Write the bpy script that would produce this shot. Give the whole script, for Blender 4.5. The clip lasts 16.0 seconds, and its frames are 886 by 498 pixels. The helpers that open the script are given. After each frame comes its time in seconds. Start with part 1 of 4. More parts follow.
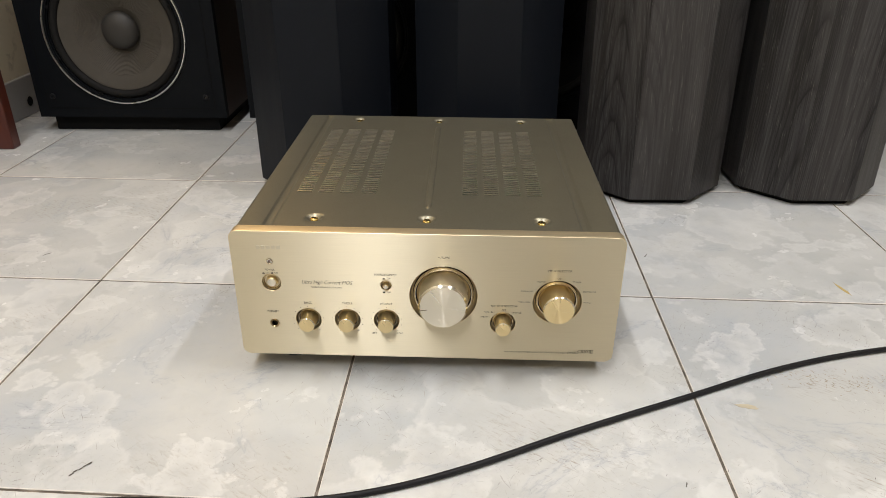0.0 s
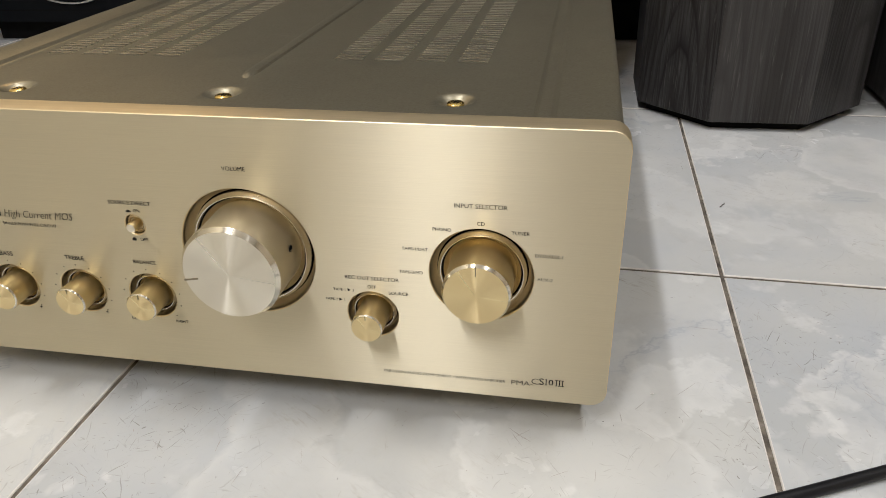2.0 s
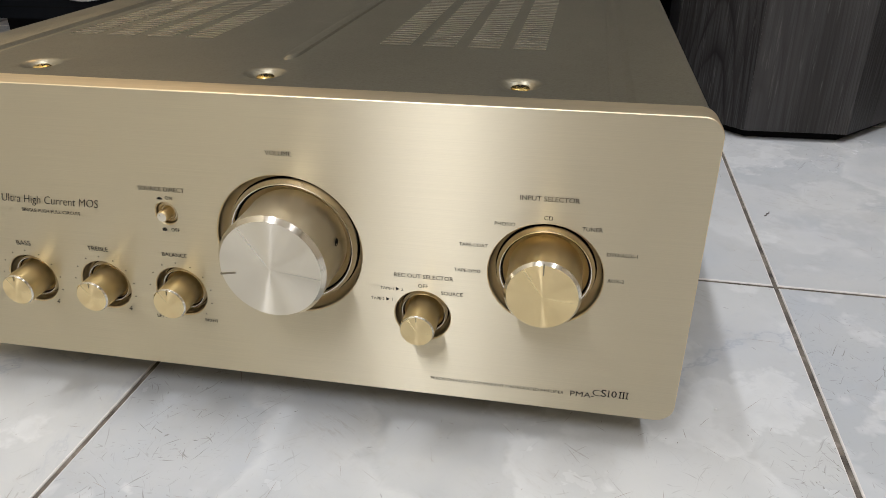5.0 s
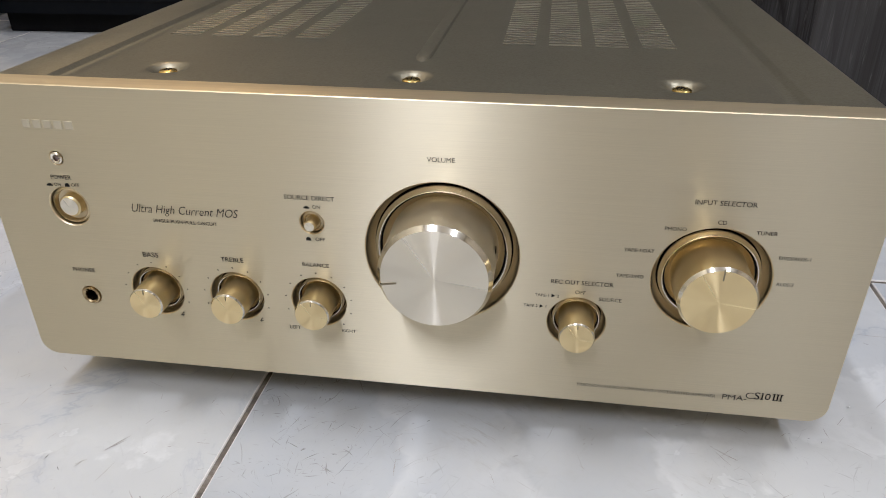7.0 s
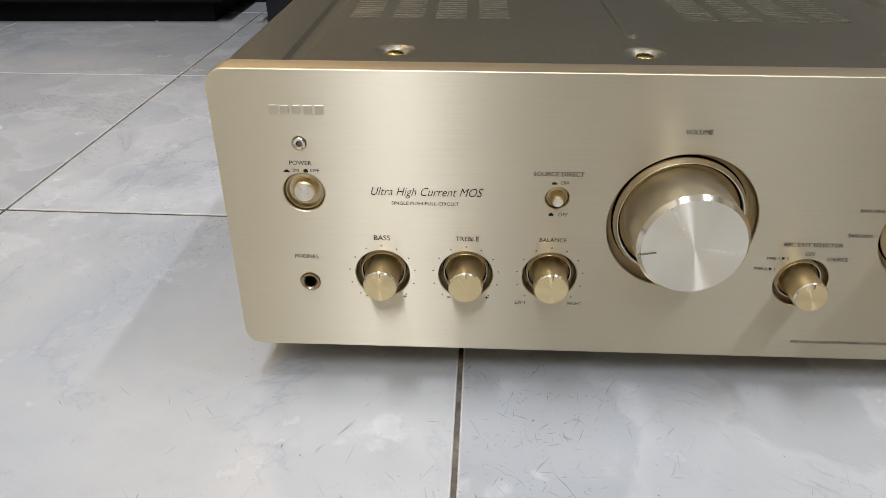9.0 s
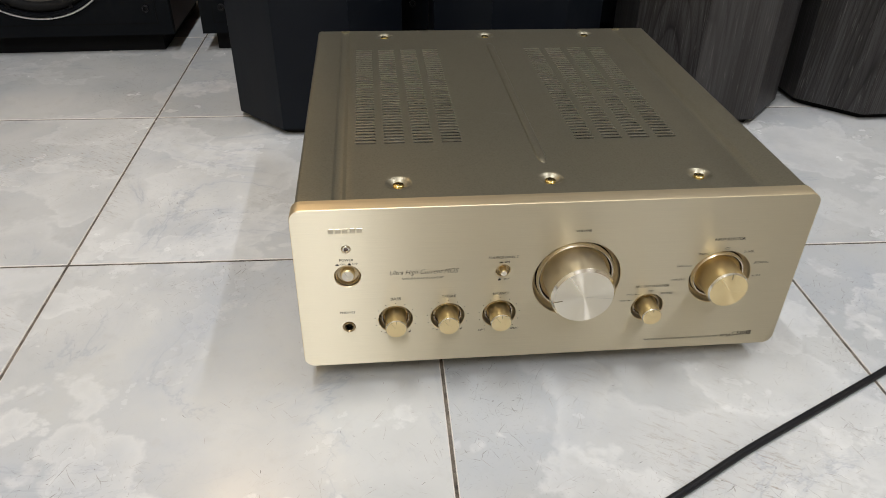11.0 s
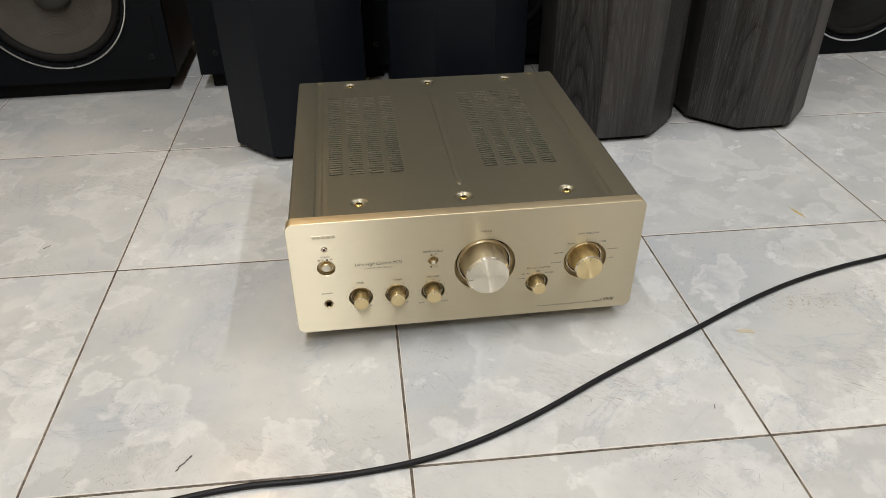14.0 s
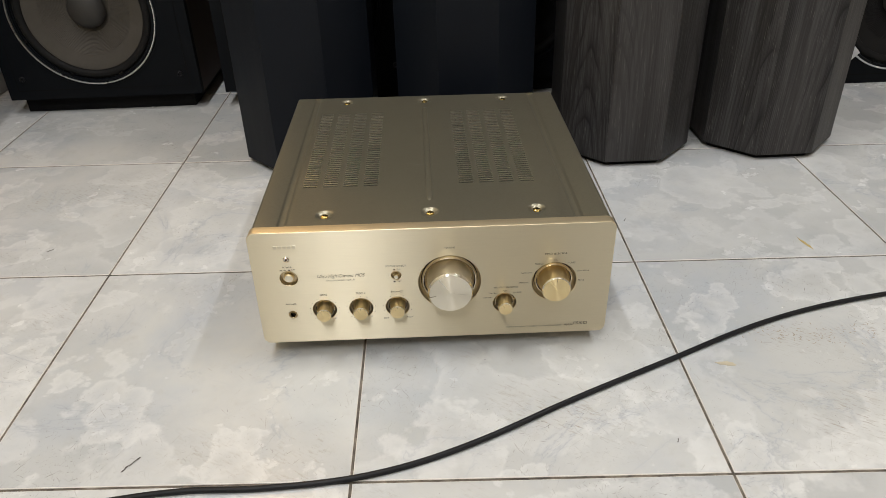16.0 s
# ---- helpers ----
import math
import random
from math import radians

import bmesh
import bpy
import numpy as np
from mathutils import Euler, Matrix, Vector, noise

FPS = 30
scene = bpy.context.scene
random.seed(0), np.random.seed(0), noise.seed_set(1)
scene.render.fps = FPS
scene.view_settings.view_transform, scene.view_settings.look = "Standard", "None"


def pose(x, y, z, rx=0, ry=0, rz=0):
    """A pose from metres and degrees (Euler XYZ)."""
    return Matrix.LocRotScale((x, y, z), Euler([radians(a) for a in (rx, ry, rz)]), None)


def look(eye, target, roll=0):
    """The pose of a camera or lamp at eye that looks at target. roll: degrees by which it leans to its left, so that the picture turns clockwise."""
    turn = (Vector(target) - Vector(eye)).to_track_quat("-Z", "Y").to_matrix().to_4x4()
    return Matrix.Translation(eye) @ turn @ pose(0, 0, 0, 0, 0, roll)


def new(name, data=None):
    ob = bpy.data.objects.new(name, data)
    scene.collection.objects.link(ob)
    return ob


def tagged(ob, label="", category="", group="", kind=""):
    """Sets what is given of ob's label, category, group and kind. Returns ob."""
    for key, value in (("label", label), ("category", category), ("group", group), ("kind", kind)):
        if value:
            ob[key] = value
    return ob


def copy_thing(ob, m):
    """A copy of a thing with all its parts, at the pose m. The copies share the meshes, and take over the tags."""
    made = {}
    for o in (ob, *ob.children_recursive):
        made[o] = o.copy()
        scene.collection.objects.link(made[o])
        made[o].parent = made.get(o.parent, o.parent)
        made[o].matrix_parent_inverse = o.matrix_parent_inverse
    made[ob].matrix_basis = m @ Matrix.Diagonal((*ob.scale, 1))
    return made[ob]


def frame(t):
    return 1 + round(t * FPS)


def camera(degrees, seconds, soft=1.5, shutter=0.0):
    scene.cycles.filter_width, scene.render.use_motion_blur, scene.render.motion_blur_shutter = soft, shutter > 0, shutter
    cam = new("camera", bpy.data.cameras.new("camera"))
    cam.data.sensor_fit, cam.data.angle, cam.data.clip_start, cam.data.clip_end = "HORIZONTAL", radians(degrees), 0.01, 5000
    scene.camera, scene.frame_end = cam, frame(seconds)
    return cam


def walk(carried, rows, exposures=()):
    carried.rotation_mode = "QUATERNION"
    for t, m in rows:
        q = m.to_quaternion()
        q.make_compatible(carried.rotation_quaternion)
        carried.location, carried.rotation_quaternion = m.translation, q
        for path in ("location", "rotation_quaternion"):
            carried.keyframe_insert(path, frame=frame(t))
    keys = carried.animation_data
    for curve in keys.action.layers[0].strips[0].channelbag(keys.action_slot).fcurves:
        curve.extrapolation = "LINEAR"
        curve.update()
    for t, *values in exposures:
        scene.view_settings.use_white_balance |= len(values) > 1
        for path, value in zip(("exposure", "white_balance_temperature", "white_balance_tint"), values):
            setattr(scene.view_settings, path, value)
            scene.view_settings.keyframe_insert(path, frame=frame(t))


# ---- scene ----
cam = camera(63.2, 16.0, soft=0.8, shutter=0.15)
LIGHTEN = [(0.0, 0.14, 6500, 11), (1.5, 0.06, 6450, 11), (3.0, 0.02, 6280, 11.5), (5.5, 0.01, 6000, 12.5), (7.0, -0.01, 5830, 14), (8.5, -0.08, 5780, 13), (11.0, 0.0, 6150, 11), (12.5, -0.04, 6350, 10), (16.0, -0.05, 6350, 10)]
PATH = [
    (0, (0.045, -0.702, 0.517), (-0.017, 1.087, -0.375), -0.2),
    (0.5, (0.058, -0.624, 0.487), (-0.044, 1.146, -0.441), -0.4),
    (1, (0.111, -0.492, 0.411), (-0.051, 1.236, -0.583), -1.2),
    (1.5, (0.167, -0.384, 0.342), (-0.086, 1.335, -0.649), -1.8),
    (2, (0.194, -0.318, 0.295), (-0.155, 1.399, -0.669), -2.3),
    (2.5, (0.202, -0.304, 0.279), (-0.189, 1.42, -0.658), -2.0),
    (3, (0.203, -0.302, 0.278), (-0.203, 1.425, -0.644), -1.5),
    (5.3, (0.149, -0.301, 0.273), (-0.183, 1.437, -0.659), -0.7),
    (5.5, (0.142, -0.3, 0.274), (-0.183, 1.436, -0.663), -0.5),
    (6, (0.12, -0.301, 0.277), (-0.171, 1.437, -0.669), -0.4),
    (6.5, (0.096, -0.304, 0.278), (-0.181, 1.432, -0.675), -0.7),
    (7, (0.068, -0.306, 0.278), (-0.195, 1.432, -0.675), -0.8),
    (7.5, (0.038, -0.311, 0.277), (-0.228, 1.425, -0.68), -1.0),
    (8, (0.001, -0.316, 0.278), (-0.262, 1.409, -0.699), -1.2),
    (8.5, (-0.039, -0.321, 0.28), (-0.237, 1.398, -0.724), -1.3),
    (8.7, (-0.06, -0.326, 0.278), (-0.21, 1.409, -0.706), -0.9),
    (10.8, (-0.14, -0.447, 0.433), (0.016, 1.209, -0.676), 0.3),
    (11, (-0.144, -0.483, 0.471), (0.027, 1.169, -0.644), 0.6),
    (11.5, (-0.142, -0.556, 0.519), (0.059, 1.098, -0.586), 0.7),
    (12, (-0.139, -0.609, 0.547), (0.076, 1.045, -0.556), 1.4),
    (12.5, (-0.142, -0.64, 0.567), (0.083, 1.013, -0.536), 1.1),
    (13, (-0.139, -0.673, 0.584), (0.097, 0.981, -0.516), 0.5),
    (13.5, (-0.128, -0.704, 0.612), (0.095, 0.946, -0.497), -0.2),
    (14, (-0.122, -0.717, 0.621), (0.087, 0.93, -0.493), -0.8),
    (14.5, (-0.116, -0.72, 0.623), (0.082, 0.923, -0.499), -1.1),
    (15, (-0.092, -0.724, 0.621), (0.075, 0.926, -0.496), -1.0),
    (15.5, (-0.052, -0.726, 0.614), (0.045, 0.947, -0.479), -1.2),
    (16, (-0.003, -0.726, 0.602), (0.037, 0.977, -0.447), -1.8),
]
walk(cam, [(t, look(eye, target, roll)) for t, eye, target, roll in PATH], LIGHTEN)

# ---- world and lights ----
world = bpy.data.worlds.new("world")
scene.world = world
world.use_nodes = True
world.node_tree.nodes["Background"].inputs[0].default_value = (0.8, 0.85, 1.0, 1)
world.node_tree.nodes["Background"].inputs[1].default_value = 0.05

ROOM = (-1.09, 2.5, -3.2, 1.42, 2.8)     # x0, x1, y0, y1, height


def lamp(name, x, y, z, sx, sy, watts, colour, turn=(0, 0, 0)):
    data = bpy.data.lights.new(name, "AREA")
    data.shape, data.size, data.size_y = "RECTANGLE", sx, sy
    data.energy, data.color = watts, colour
    ob = new(name, data)
    ob.matrix_world = pose(x, y, z, *turn)
    return ob


WHITE = (0.975, 0.975, 1.0)
TUBES = [(-0.45, -0.10, 0.09, 22), (1.20, 0.0, 0.07, 24), (-0.42, -1.9, 0.14, 40), (1.20, -2.0, 0.20, 5)]
for tx, ty, tw, watts in TUBES:
    lamp("tube_light", tx, ty, 2.68, tw, 1.2, watts, WHITE)
lamp("warm_wall_light", -0.75, 1.36, 2.2, 0.22, 0.12, 7, (1.0, 0.62, 0.25), (-70, 0, 0))


# ---- materials ----
class Mat:
    """A node material with short helpers."""

    def __init__(self, name):
        self.m = bpy.data.materials.new(name)
        self.m.use_nodes = True
        self.t = self.m.node_tree
        self.b = self.t.nodes["Principled BSDF"]
        self.tc = self.t.nodes.new("ShaderNodeTexCoord")

    def node(self, kind, **values):
        n = self.t.nodes.new(kind)
        for k, v in values.items():
            n.inputs[k].default_value = v
        return n

    def link(self, a, b):
        self.t.links.new(a, b)

    def coords(self, scale=(1, 1, 1), rot=(0, 0, 0), vary=False):
        mp = self.node("ShaderNodeMapping", Scale=scale)
        src = self.tc.outputs["Object"]
        if vary:
            info = self.t.nodes.new("ShaderNodeObjectInfo")
            wn = self.t.nodes.new("ShaderNodeTexWhiteNoise")
            wn.noise_dimensions = "1D"
            self.link(info.outputs["Random"], wn.inputs["W"])
            mul = self.t.nodes.new("ShaderNodeVectorMath")
            mul.operation = "MULTIPLY_ADD"
            self.link(wn.outputs["Color"], mul.inputs[0])
            mul.inputs[1].default_value = (37.0, 37.0, 37.0)
            self.link(src, mul.inputs[2])
            src = mul.outputs[0]
        if any(rot):
            turn = self.node("ShaderNodeMapping", Rotation=[radians(a) for a in rot])
            self.link(src, turn.inputs["Vector"])
            src = turn.outputs["Vector"]
        self.link(src, mp.inputs["Vector"])
        return mp.outputs["Vector"]

    def noise(self, vec, scale, detail=4.0, rough=0.55, distort=0.0):
        n = self.node("ShaderNodeTexNoise", Scale=scale, Detail=detail, Roughness=rough, Distortion=distort)
        self.link(vec, n.inputs["Vector"])
        return n.outputs["Fac"]

    def ramp(self, fac, stops):
        r = self.t.nodes.new("ShaderNodeValToRGB")
        e = r.color_ramp.elements
        while len(e) < len(stops):
            e.new(0.5)
        for el, (p, c) in zip(e, stops):
            el.position = p
            el.color = (c, c, c, 1) if isinstance(c, (int, float)) else (*c, 1)
        self.link(fac, r.inputs["Fac"])
        return r.outputs["Color"]

    def mix(self, fac, a, b, mode="MIX"):
        n = self.t.nodes.new("ShaderNodeMix")
        n.data_type, n.blend_type = "RGBA", mode
        for sock, v in ((n.inputs[0], fac), (n.inputs[6], a), (n.inputs[7], b)):
            if isinstance(v, (int, float)):
                sock.default_value = v
            elif isinstance(v, tuple):
                sock.default_value = (*v, 1)
            else:
                self.link(v, sock)
        return n.outputs[2]

    def math(self, op, a, b=0.0):
        n = self.t.nodes.new("ShaderNodeMath")
        n.operation = op
        for sock, v in zip(n.inputs, (a, b)):
            if isinstance(v, (int, float)):
                sock.default_value = v
            else:
                self.link(v, sock)
        return n.outputs[0]

    def bump(self, height, strength, distance):
        n = self.node("ShaderNodeBump", Strength=strength, Distance=distance)
        self.link(height, n.inputs["Height"])
        self.link(n.outputs[0], self.b.inputs["Normal"])

    def set(self, **values):
        names = {"base": "Base Color", "rough": "Roughness", "metal": "Metallic", "aniso": "Anisotropic",
                 "turn": "Anisotropic Rotation", "coat": "Coat Weight", "spec": "Specular IOR Level"}
        for k, v in values.items():
            sock = self.b.inputs[names[k]]
            if isinstance(v, (int, float)):
                sock.default_value = v
            elif isinstance(v, tuple):
                sock.default_value = (*v, 1)
            else:
                self.link(v, sock)
        return self


def tile_material():
    k = Mat("marble_look_tile")
    v = k.coords(vary=True)
    cloud = k.noise(v, 3.4, 6.0, 0.55, 0.3)
    base = k.ramp(cloud, [(0.30, (0.445, 0.455, 0.452)), (0.47, (0.518, 0.522, 0.507)), (0.62, (0.592, 0.592, 0.568))])
    tint = k.noise(v, 2.6, 2.0)
    base = k.mix(k.ramp(tint, [(0.5, 0.0), (0.68, 0.35)]), base, (0.562, 0.562, 0.522))
    blue = k.noise(k.coords((1, 1, 1), (0, 0, 40), True), 4.2, 5.0, 0.6)
    base = k.mix(k.ramp(blue, [(0.50, 0.0), (0.66, 0.5)]), base, (0.442, 0.472, 0.508))
    # billowing pale patches, crisp along one edge and fading away from it
    for turn, scale, lim, pale in ((70, 3.4, 0.525, 0.30), (-35, 5.0, 0.555, 0.40), (160, 8.0, 0.595, 0.46)):
        w = k.coords((1, 1, 1), (0, 0, turn), True)
        puff = k.math("ABSOLUTE", k.math("SUBTRACT", k.noise(w, scale * 3.4, 2.0, 0.5), 0.5))
        puff2 = k.math("ABSOLUTE", k.math("SUBTRACT", k.noise(w, scale * 9.0, 3.0, 0.6), 0.5))
        val = k.math("ADD", k.noise(w, scale, 2.0, 0.5), k.math("ADD", k.math("MULTIPLY", puff, 0.30), k.math("MULTIPLY", puff2, 0.14)))
        lim += 0.045
        base = k.mix(k.ramp(val, [(lim - 0.014, 0.0), (lim + 0.008, pale), (lim + 0.04, pale * 0.65), (lim + 0.12, pale * 0.1)]), base, (0.75, 0.748, 0.72))
    # soft grey-blue veins: a broad smudge with a thin core
    vein = k.math("ABSOLUTE", k.math("SUBTRACT", k.noise(v, 4.2, 7.0, 0.6, 0.9), 0.5))
    gate = k.ramp(k.noise(v, 5.0, 2.0), [(0.48, 0.0), (0.60, 1.0)])
    base = k.mix(k.math("MULTIPLY", k.ramp(vein, [(0.0, 0.26), (0.012, 0.16), (0.04, 0.0)]), gate), base, (0.40, 0.43, 0.475))
    base = k.mix(k.math("MULTIPLY", k.ramp(vein, [(0.0, 0.42), (0.003, 0.25), (0.007, 0.0)]), gate), base, (0.37, 0.385, 0.42))
    # short curved scuffs and scratches in several directions
    wob = k.node("ShaderNodeTexNoise", Scale=26.0, Detail=2.0)
    k.link(v, wob.inputs["Vector"])
    bent = k.t.nodes.new("ShaderNodeVectorMath")
    bent.operation = "MULTIPLY_ADD"
    k.link(wob.outputs["Color"], bent.inputs[0])
    bent.inputs[1].default_value = (0.016, 0.016, 0.0)
    k.link(v, bent.inputs[2])
    marks = None
    for turn, sx, sy, lim in ((25, 60, 640, 0.775), (-40, 52, 620, 0.77), (80, 95, 700, 0.77), (115, 34, 760, 0.765), (-8, 80, 760, 0.775), (55, 40, 700, 0.77), (150, 110, 560, 0.78), (5, 190, 420, 0.785), (70, 230, 480, 0.78)):
        rot = k.node("ShaderNodeMapping", Rotation=(0, 0, radians(turn)))
        k.link(bent.outputs[0], rot.inputs["Vector"])
        mp = k.node("ShaderNodeMapping", Scale=(sx, sy, 20), Location=(turn * 0.37, turn * 0.11, 0))
        k.link(rot.outputs["Vector"], mp.inputs["Vector"])
        s = k.ramp(k.noise(mp.outputs["Vector"], 1.0, 1.5, 0.6), [(lim - 0.07, 0.0), (lim, 1.0)])
        marks = s if marks is None else k.math("MAXIMUM", marks, s)
    zone = k.ramp(k.noise(v, 6.0, 3.0), [(0.47, 0.05), (0.65, 0.7)])
    base = k.mix(k.math("MULTIPLY", marks, zone), base, (0.15, 0.125, 0.10))
    # dark specks
    dot = k.ramp(k.noise(v, 260.0, 1.0), [(0.80, 0.0), (0.84, 0.8)])
    base = k.mix(k.math("MULTIPLY", dot, zone), base, (0.14, 0.12, 0.10))
    patch = k.ramp(k.noise(k.coords((1, 1, 1), (0, 0, 15), True), 4.5, 3.0), [(0.55, 0.0), (0.68, 0.8)])
    rub = k.ramp(k.noise(k.coords((70, 330, 20), (0, 0, 32), True), 1.0, 4.0, 0.7), [(0.54, 0.0), (0.70, 1.0)])
    base = k.mix(k.math("MULTIPLY", patch, rub), base, (0.33, 0.285, 0.23))
    grime = k.noise(v, 38.0, 5.0, 0.65)
    base = k.mix(k.ramp(grime, [(0.56, 0.0), (0.78, 0.24)]), base, (0.38, 0.35, 0.31))
    k.set(base=base, rough=k.ramp(k.noise(v, 12.0, 6.0), [(0.3, 0.13), (0.7, 0.30)]), spec=0.5)
    k.bump(k.noise(v, 7.0, 3.0), 0.12, 0.004)
    return k.m


def grout_material():
    k = Mat("dirty_grout")
    v = k.coords()
    n = k.noise(v, 45.0, 5.0, 0.7)
    k.set(base=k.ramp(n, [(0.35, (0.045, 0.037, 0.03)), (0.55, (0.16, 0.135, 0.105)), (0.72, (0.32, 0.28, 0.23))]), rough=0.9)
    k.bump(k.noise(v, 300.0, 3.0), 0.6, 0.001)
    return k.m


def brushed(name, colour, rough, aniso, streak=(9, 9, 900), uv=False, radial=False, streak_amt=0.06):
    k = Mat(name)
    v = k.coords(streak)
    n = k.noise(v, 1.0, 3.0, 0.6)
    base = k.mix(k.ramp(n, [(0.25, 0.0), (0.75, 1.0)]), tuple(c * (1 - streak_amt) for c in colour), tuple(min(1, c * (1 + streak_amt)) for c in colour))
    tan = k.t.nodes.new("ShaderNodeTangent")
    k.set(base=base, metal=1.0, aniso=aniso)
    if radial:
        # lathe chatter: the groove depth changes round the face, so the gloss does
        sep = k.t.nodes.new("ShaderNodeSeparateXYZ")
        k.link(k.tc.outputs["Generated"], sep.inputs[0])
        ang = k.math("ARCTAN2", k.math("SUBTRACT", sep.outputs["Z"], 0.5), k.math("SUBTRACT", sep.outputs["X"], 0.5))
        chat = k.t.nodes.new("ShaderNodeTexNoise")
        chat.noise_dimensions = "1D"
        chat.inputs["Scale"].default_value, chat.inputs["Detail"].default_value = 2.6, 5.0
        k.link(ang, chat.inputs["W"])
        k.set(rough=k.ramp(chat.outputs["Fac"], [(0.3, rough - 0.10), (0.7, rough + 0.06)]))
        tan.direction_type, tan.axis = "RADIAL", "Y"
        k.set(turn=k.math("ADD", k.math("MULTIPLY", k.math("SUBTRACT", chat.outputs["Fac"], 0.5), 0.08), 0.25))
        k.link(tan.outputs[0], k.b.inputs["Tangent"])
    elif uv:
        fine = k.noise(k.coords((26, 26, 2200)), 1.0, 4.0, 0.7)
        k.set(rough=k.ramp(fine, [(0.25, rough - 0.10), (0.75, rough + 0.10)]))
        tan.direction_type, tan.uv_map = "UV_MAP", "brush"
        k.link(tan.outputs[0], k.b.inputs["Tangent"])
        k.bump(fine, 0.16, 0.0002)
    else:
        k.set(rough=k.ramp(n, [(0.2, rough - 0.045), (0.8, rough + 0.045)]))
        k.bump(n, 0.06, 0.0002)
    return k.m


def plain_metal(name, colour, rough, bump=0.0):
    k = Mat(name)
    n = k.noise(k.coords(), 60.0, 4.0)
    k.set(base=k.mix(n, tuple(c * 0.92 for c in colour), colour), metal=1.0, rough=k.ramp(n, [(0.3, rough * 0.85), (0.7, rough * 1.15)]))
    if bump:
        k.bump(k.noise(k.coords(), 1500.0, 2.0), bump, 0.0003)
    return k.m


def cover_material():
    k = Mat("bronze_metallic_paint")
    v = k.coords()
    soft = k.noise(v, 6.0, 3.0)
    base = k.mix(soft, (0.310, 0.282, 0.202), (0.330, 0.300, 0.215))
    speck = k.noise(v, 620.0, 3.0, 0.65)
    base = k.mix(k.ramp(speck, [(0.36, 0.22), (0.50, 0.0)]), base, (0.15, 0.13, 0.09))
    base = k.mix(k.ramp(speck, [(0.60, 0.0), (0.76, 0.4)]), base, (0.42, 0.385, 0.31))
    scuff = k.ramp(k.noise(k.coords((6, 120, 6), (0, 0, 20)), 1.0, 2.0), [(0.76, 0.0), (0.80, 0.2)])
    base = k.mix(scuff, base, (0.48, 0.44, 0.35))
    k.set(base=base, metal=0.80, spec=0.3, rough=k.ramp(k.noise(v, 30.0, 4.0), [(0.3, 0.34), (0.7, 0.39)]))
    k.bump(k.noise(v, 1000.0, 3.0), 0.26, 0.0003)
    return k.m


def paint(name, colour, rough, var=0.15, scale=14.0, bump=0.05, grain=None, gloss=None):
    k = Mat(name)
    if gloss is not None:
        k.set(spec=gloss)
    elif max(colour) < 0.02:
        k.set(spec=0.12 if max(colour) < 0.008 else 0.2)
    v = k.coords(grain or (1, 1, 1))
    n = k.noise(v, scale, 5.0)
    fine = k.noise(v, scale * 14, 3.0)
    base = k.mix(n, tuple(c * (1 - var) for c in colour), tuple(c * (1 + var) for c in colour))
    base = k.mix(k.ramp(fine, [(0.55, 0.0), (0.8, 0.35)]), base, tuple(c * 0.7 for c in colour))
    k.set(base=base, rough=k.ramp(n, [(0.3, rough * 0.85), (0.7, min(1, rough * 1.15))]))
    if bump:
        k.bump(fine, bump, 0.001)
    return k.m


def grey_wood():
    """Board grain: nested arches round a line that differs from board to board."""
    k = Mat("grey_oak_laminate")
    info = k.t.nodes.new("ShaderNodeObjectInfo")
    rnd = info.outputs["Random"]
    sep = k.t.nodes.new("ShaderNodeSeparateXYZ")
    k.link(k.tc.outputs["Object"], sep.inputs[0])
    shift = k.math("MULTIPLY", k.math("SUBTRACT", rnd, 0.45), 0.15)
    x = k.math("ADD", sep.outputs["X"], shift)
    wob = k.noise(k.coords((9, 9, 2.2), (0, 0, 0), True), 1.0, 3.0, 0.5)
    value = k.math("ADD", k.math("MULTIPLY", k.math("MULTIPLY", x, x), 300.0), k.math("MULTIPLY", sep.outputs["Z"], 2.2))
    value = k.math("ADD", value, k.math("MULTIPLY", wob, 1.1))
    saw = k.math("FRACT", k.math("MULTIPLY", value, 5.0))
    lines = k.ramp(saw, [(0.0, 0.0), (0.18, 0.55), (0.6, 1.0), (0.92, 0.75), (1.0, 0.0)])
    fine = k.noise(k.coords((1, 1, 0.02), (0, 0, 0), True), 620.0, 3.0, 0.65)
    broad = k.noise(k.coords((1, 1, 0.05), (0, 0, 0), True), 30.0, 3.0)
    base = k.mix(lines, (0.0100, 0.0093, 0.0094), (0.056, 0.053, 0.0535))
    base = k.mix(k.ramp(fine, [(0.42, 0.65), (0.55, 0.0)]), base, (0.012, 0.011, 0.010))
    base = k.mix(k.ramp(broad, [(0.44, 0.0), (0.66, 0.6)]), base, (0.080, 0.0765, 0.0755))
    stripe = k.noise(k.coords((1, 1, 0.03), (0, 0, 0), True), 55.0, 2.0)
    base = k.mix(k.ramp(stripe, [(0.36, 0.55), (0.50, 0.0)]), base, (0.018, 0.0165, 0.0145))
    fleck = k.noise(k.coords((1, 1, 0.06), (0, 0, 0), True), 420.0, 2.0)
    base = k.mix(k.ramp(fleck, [(0.62, 0.0), (0.74, 0.5)]), base, (0.15, 0.14, 0.13))
    base = k.mix(k.ramp(rnd, [(0.0, 0.0), (1.0, 0.3)]), base, (0.030, 0.027, 0.024))
    k.set(base=base, rough=k.ramp(fine, [(0.35, 0.52), (0.65, 0.44)]), spec=0.24)
    k.bump(fine, 0.18, 0.0006)
    return k.m


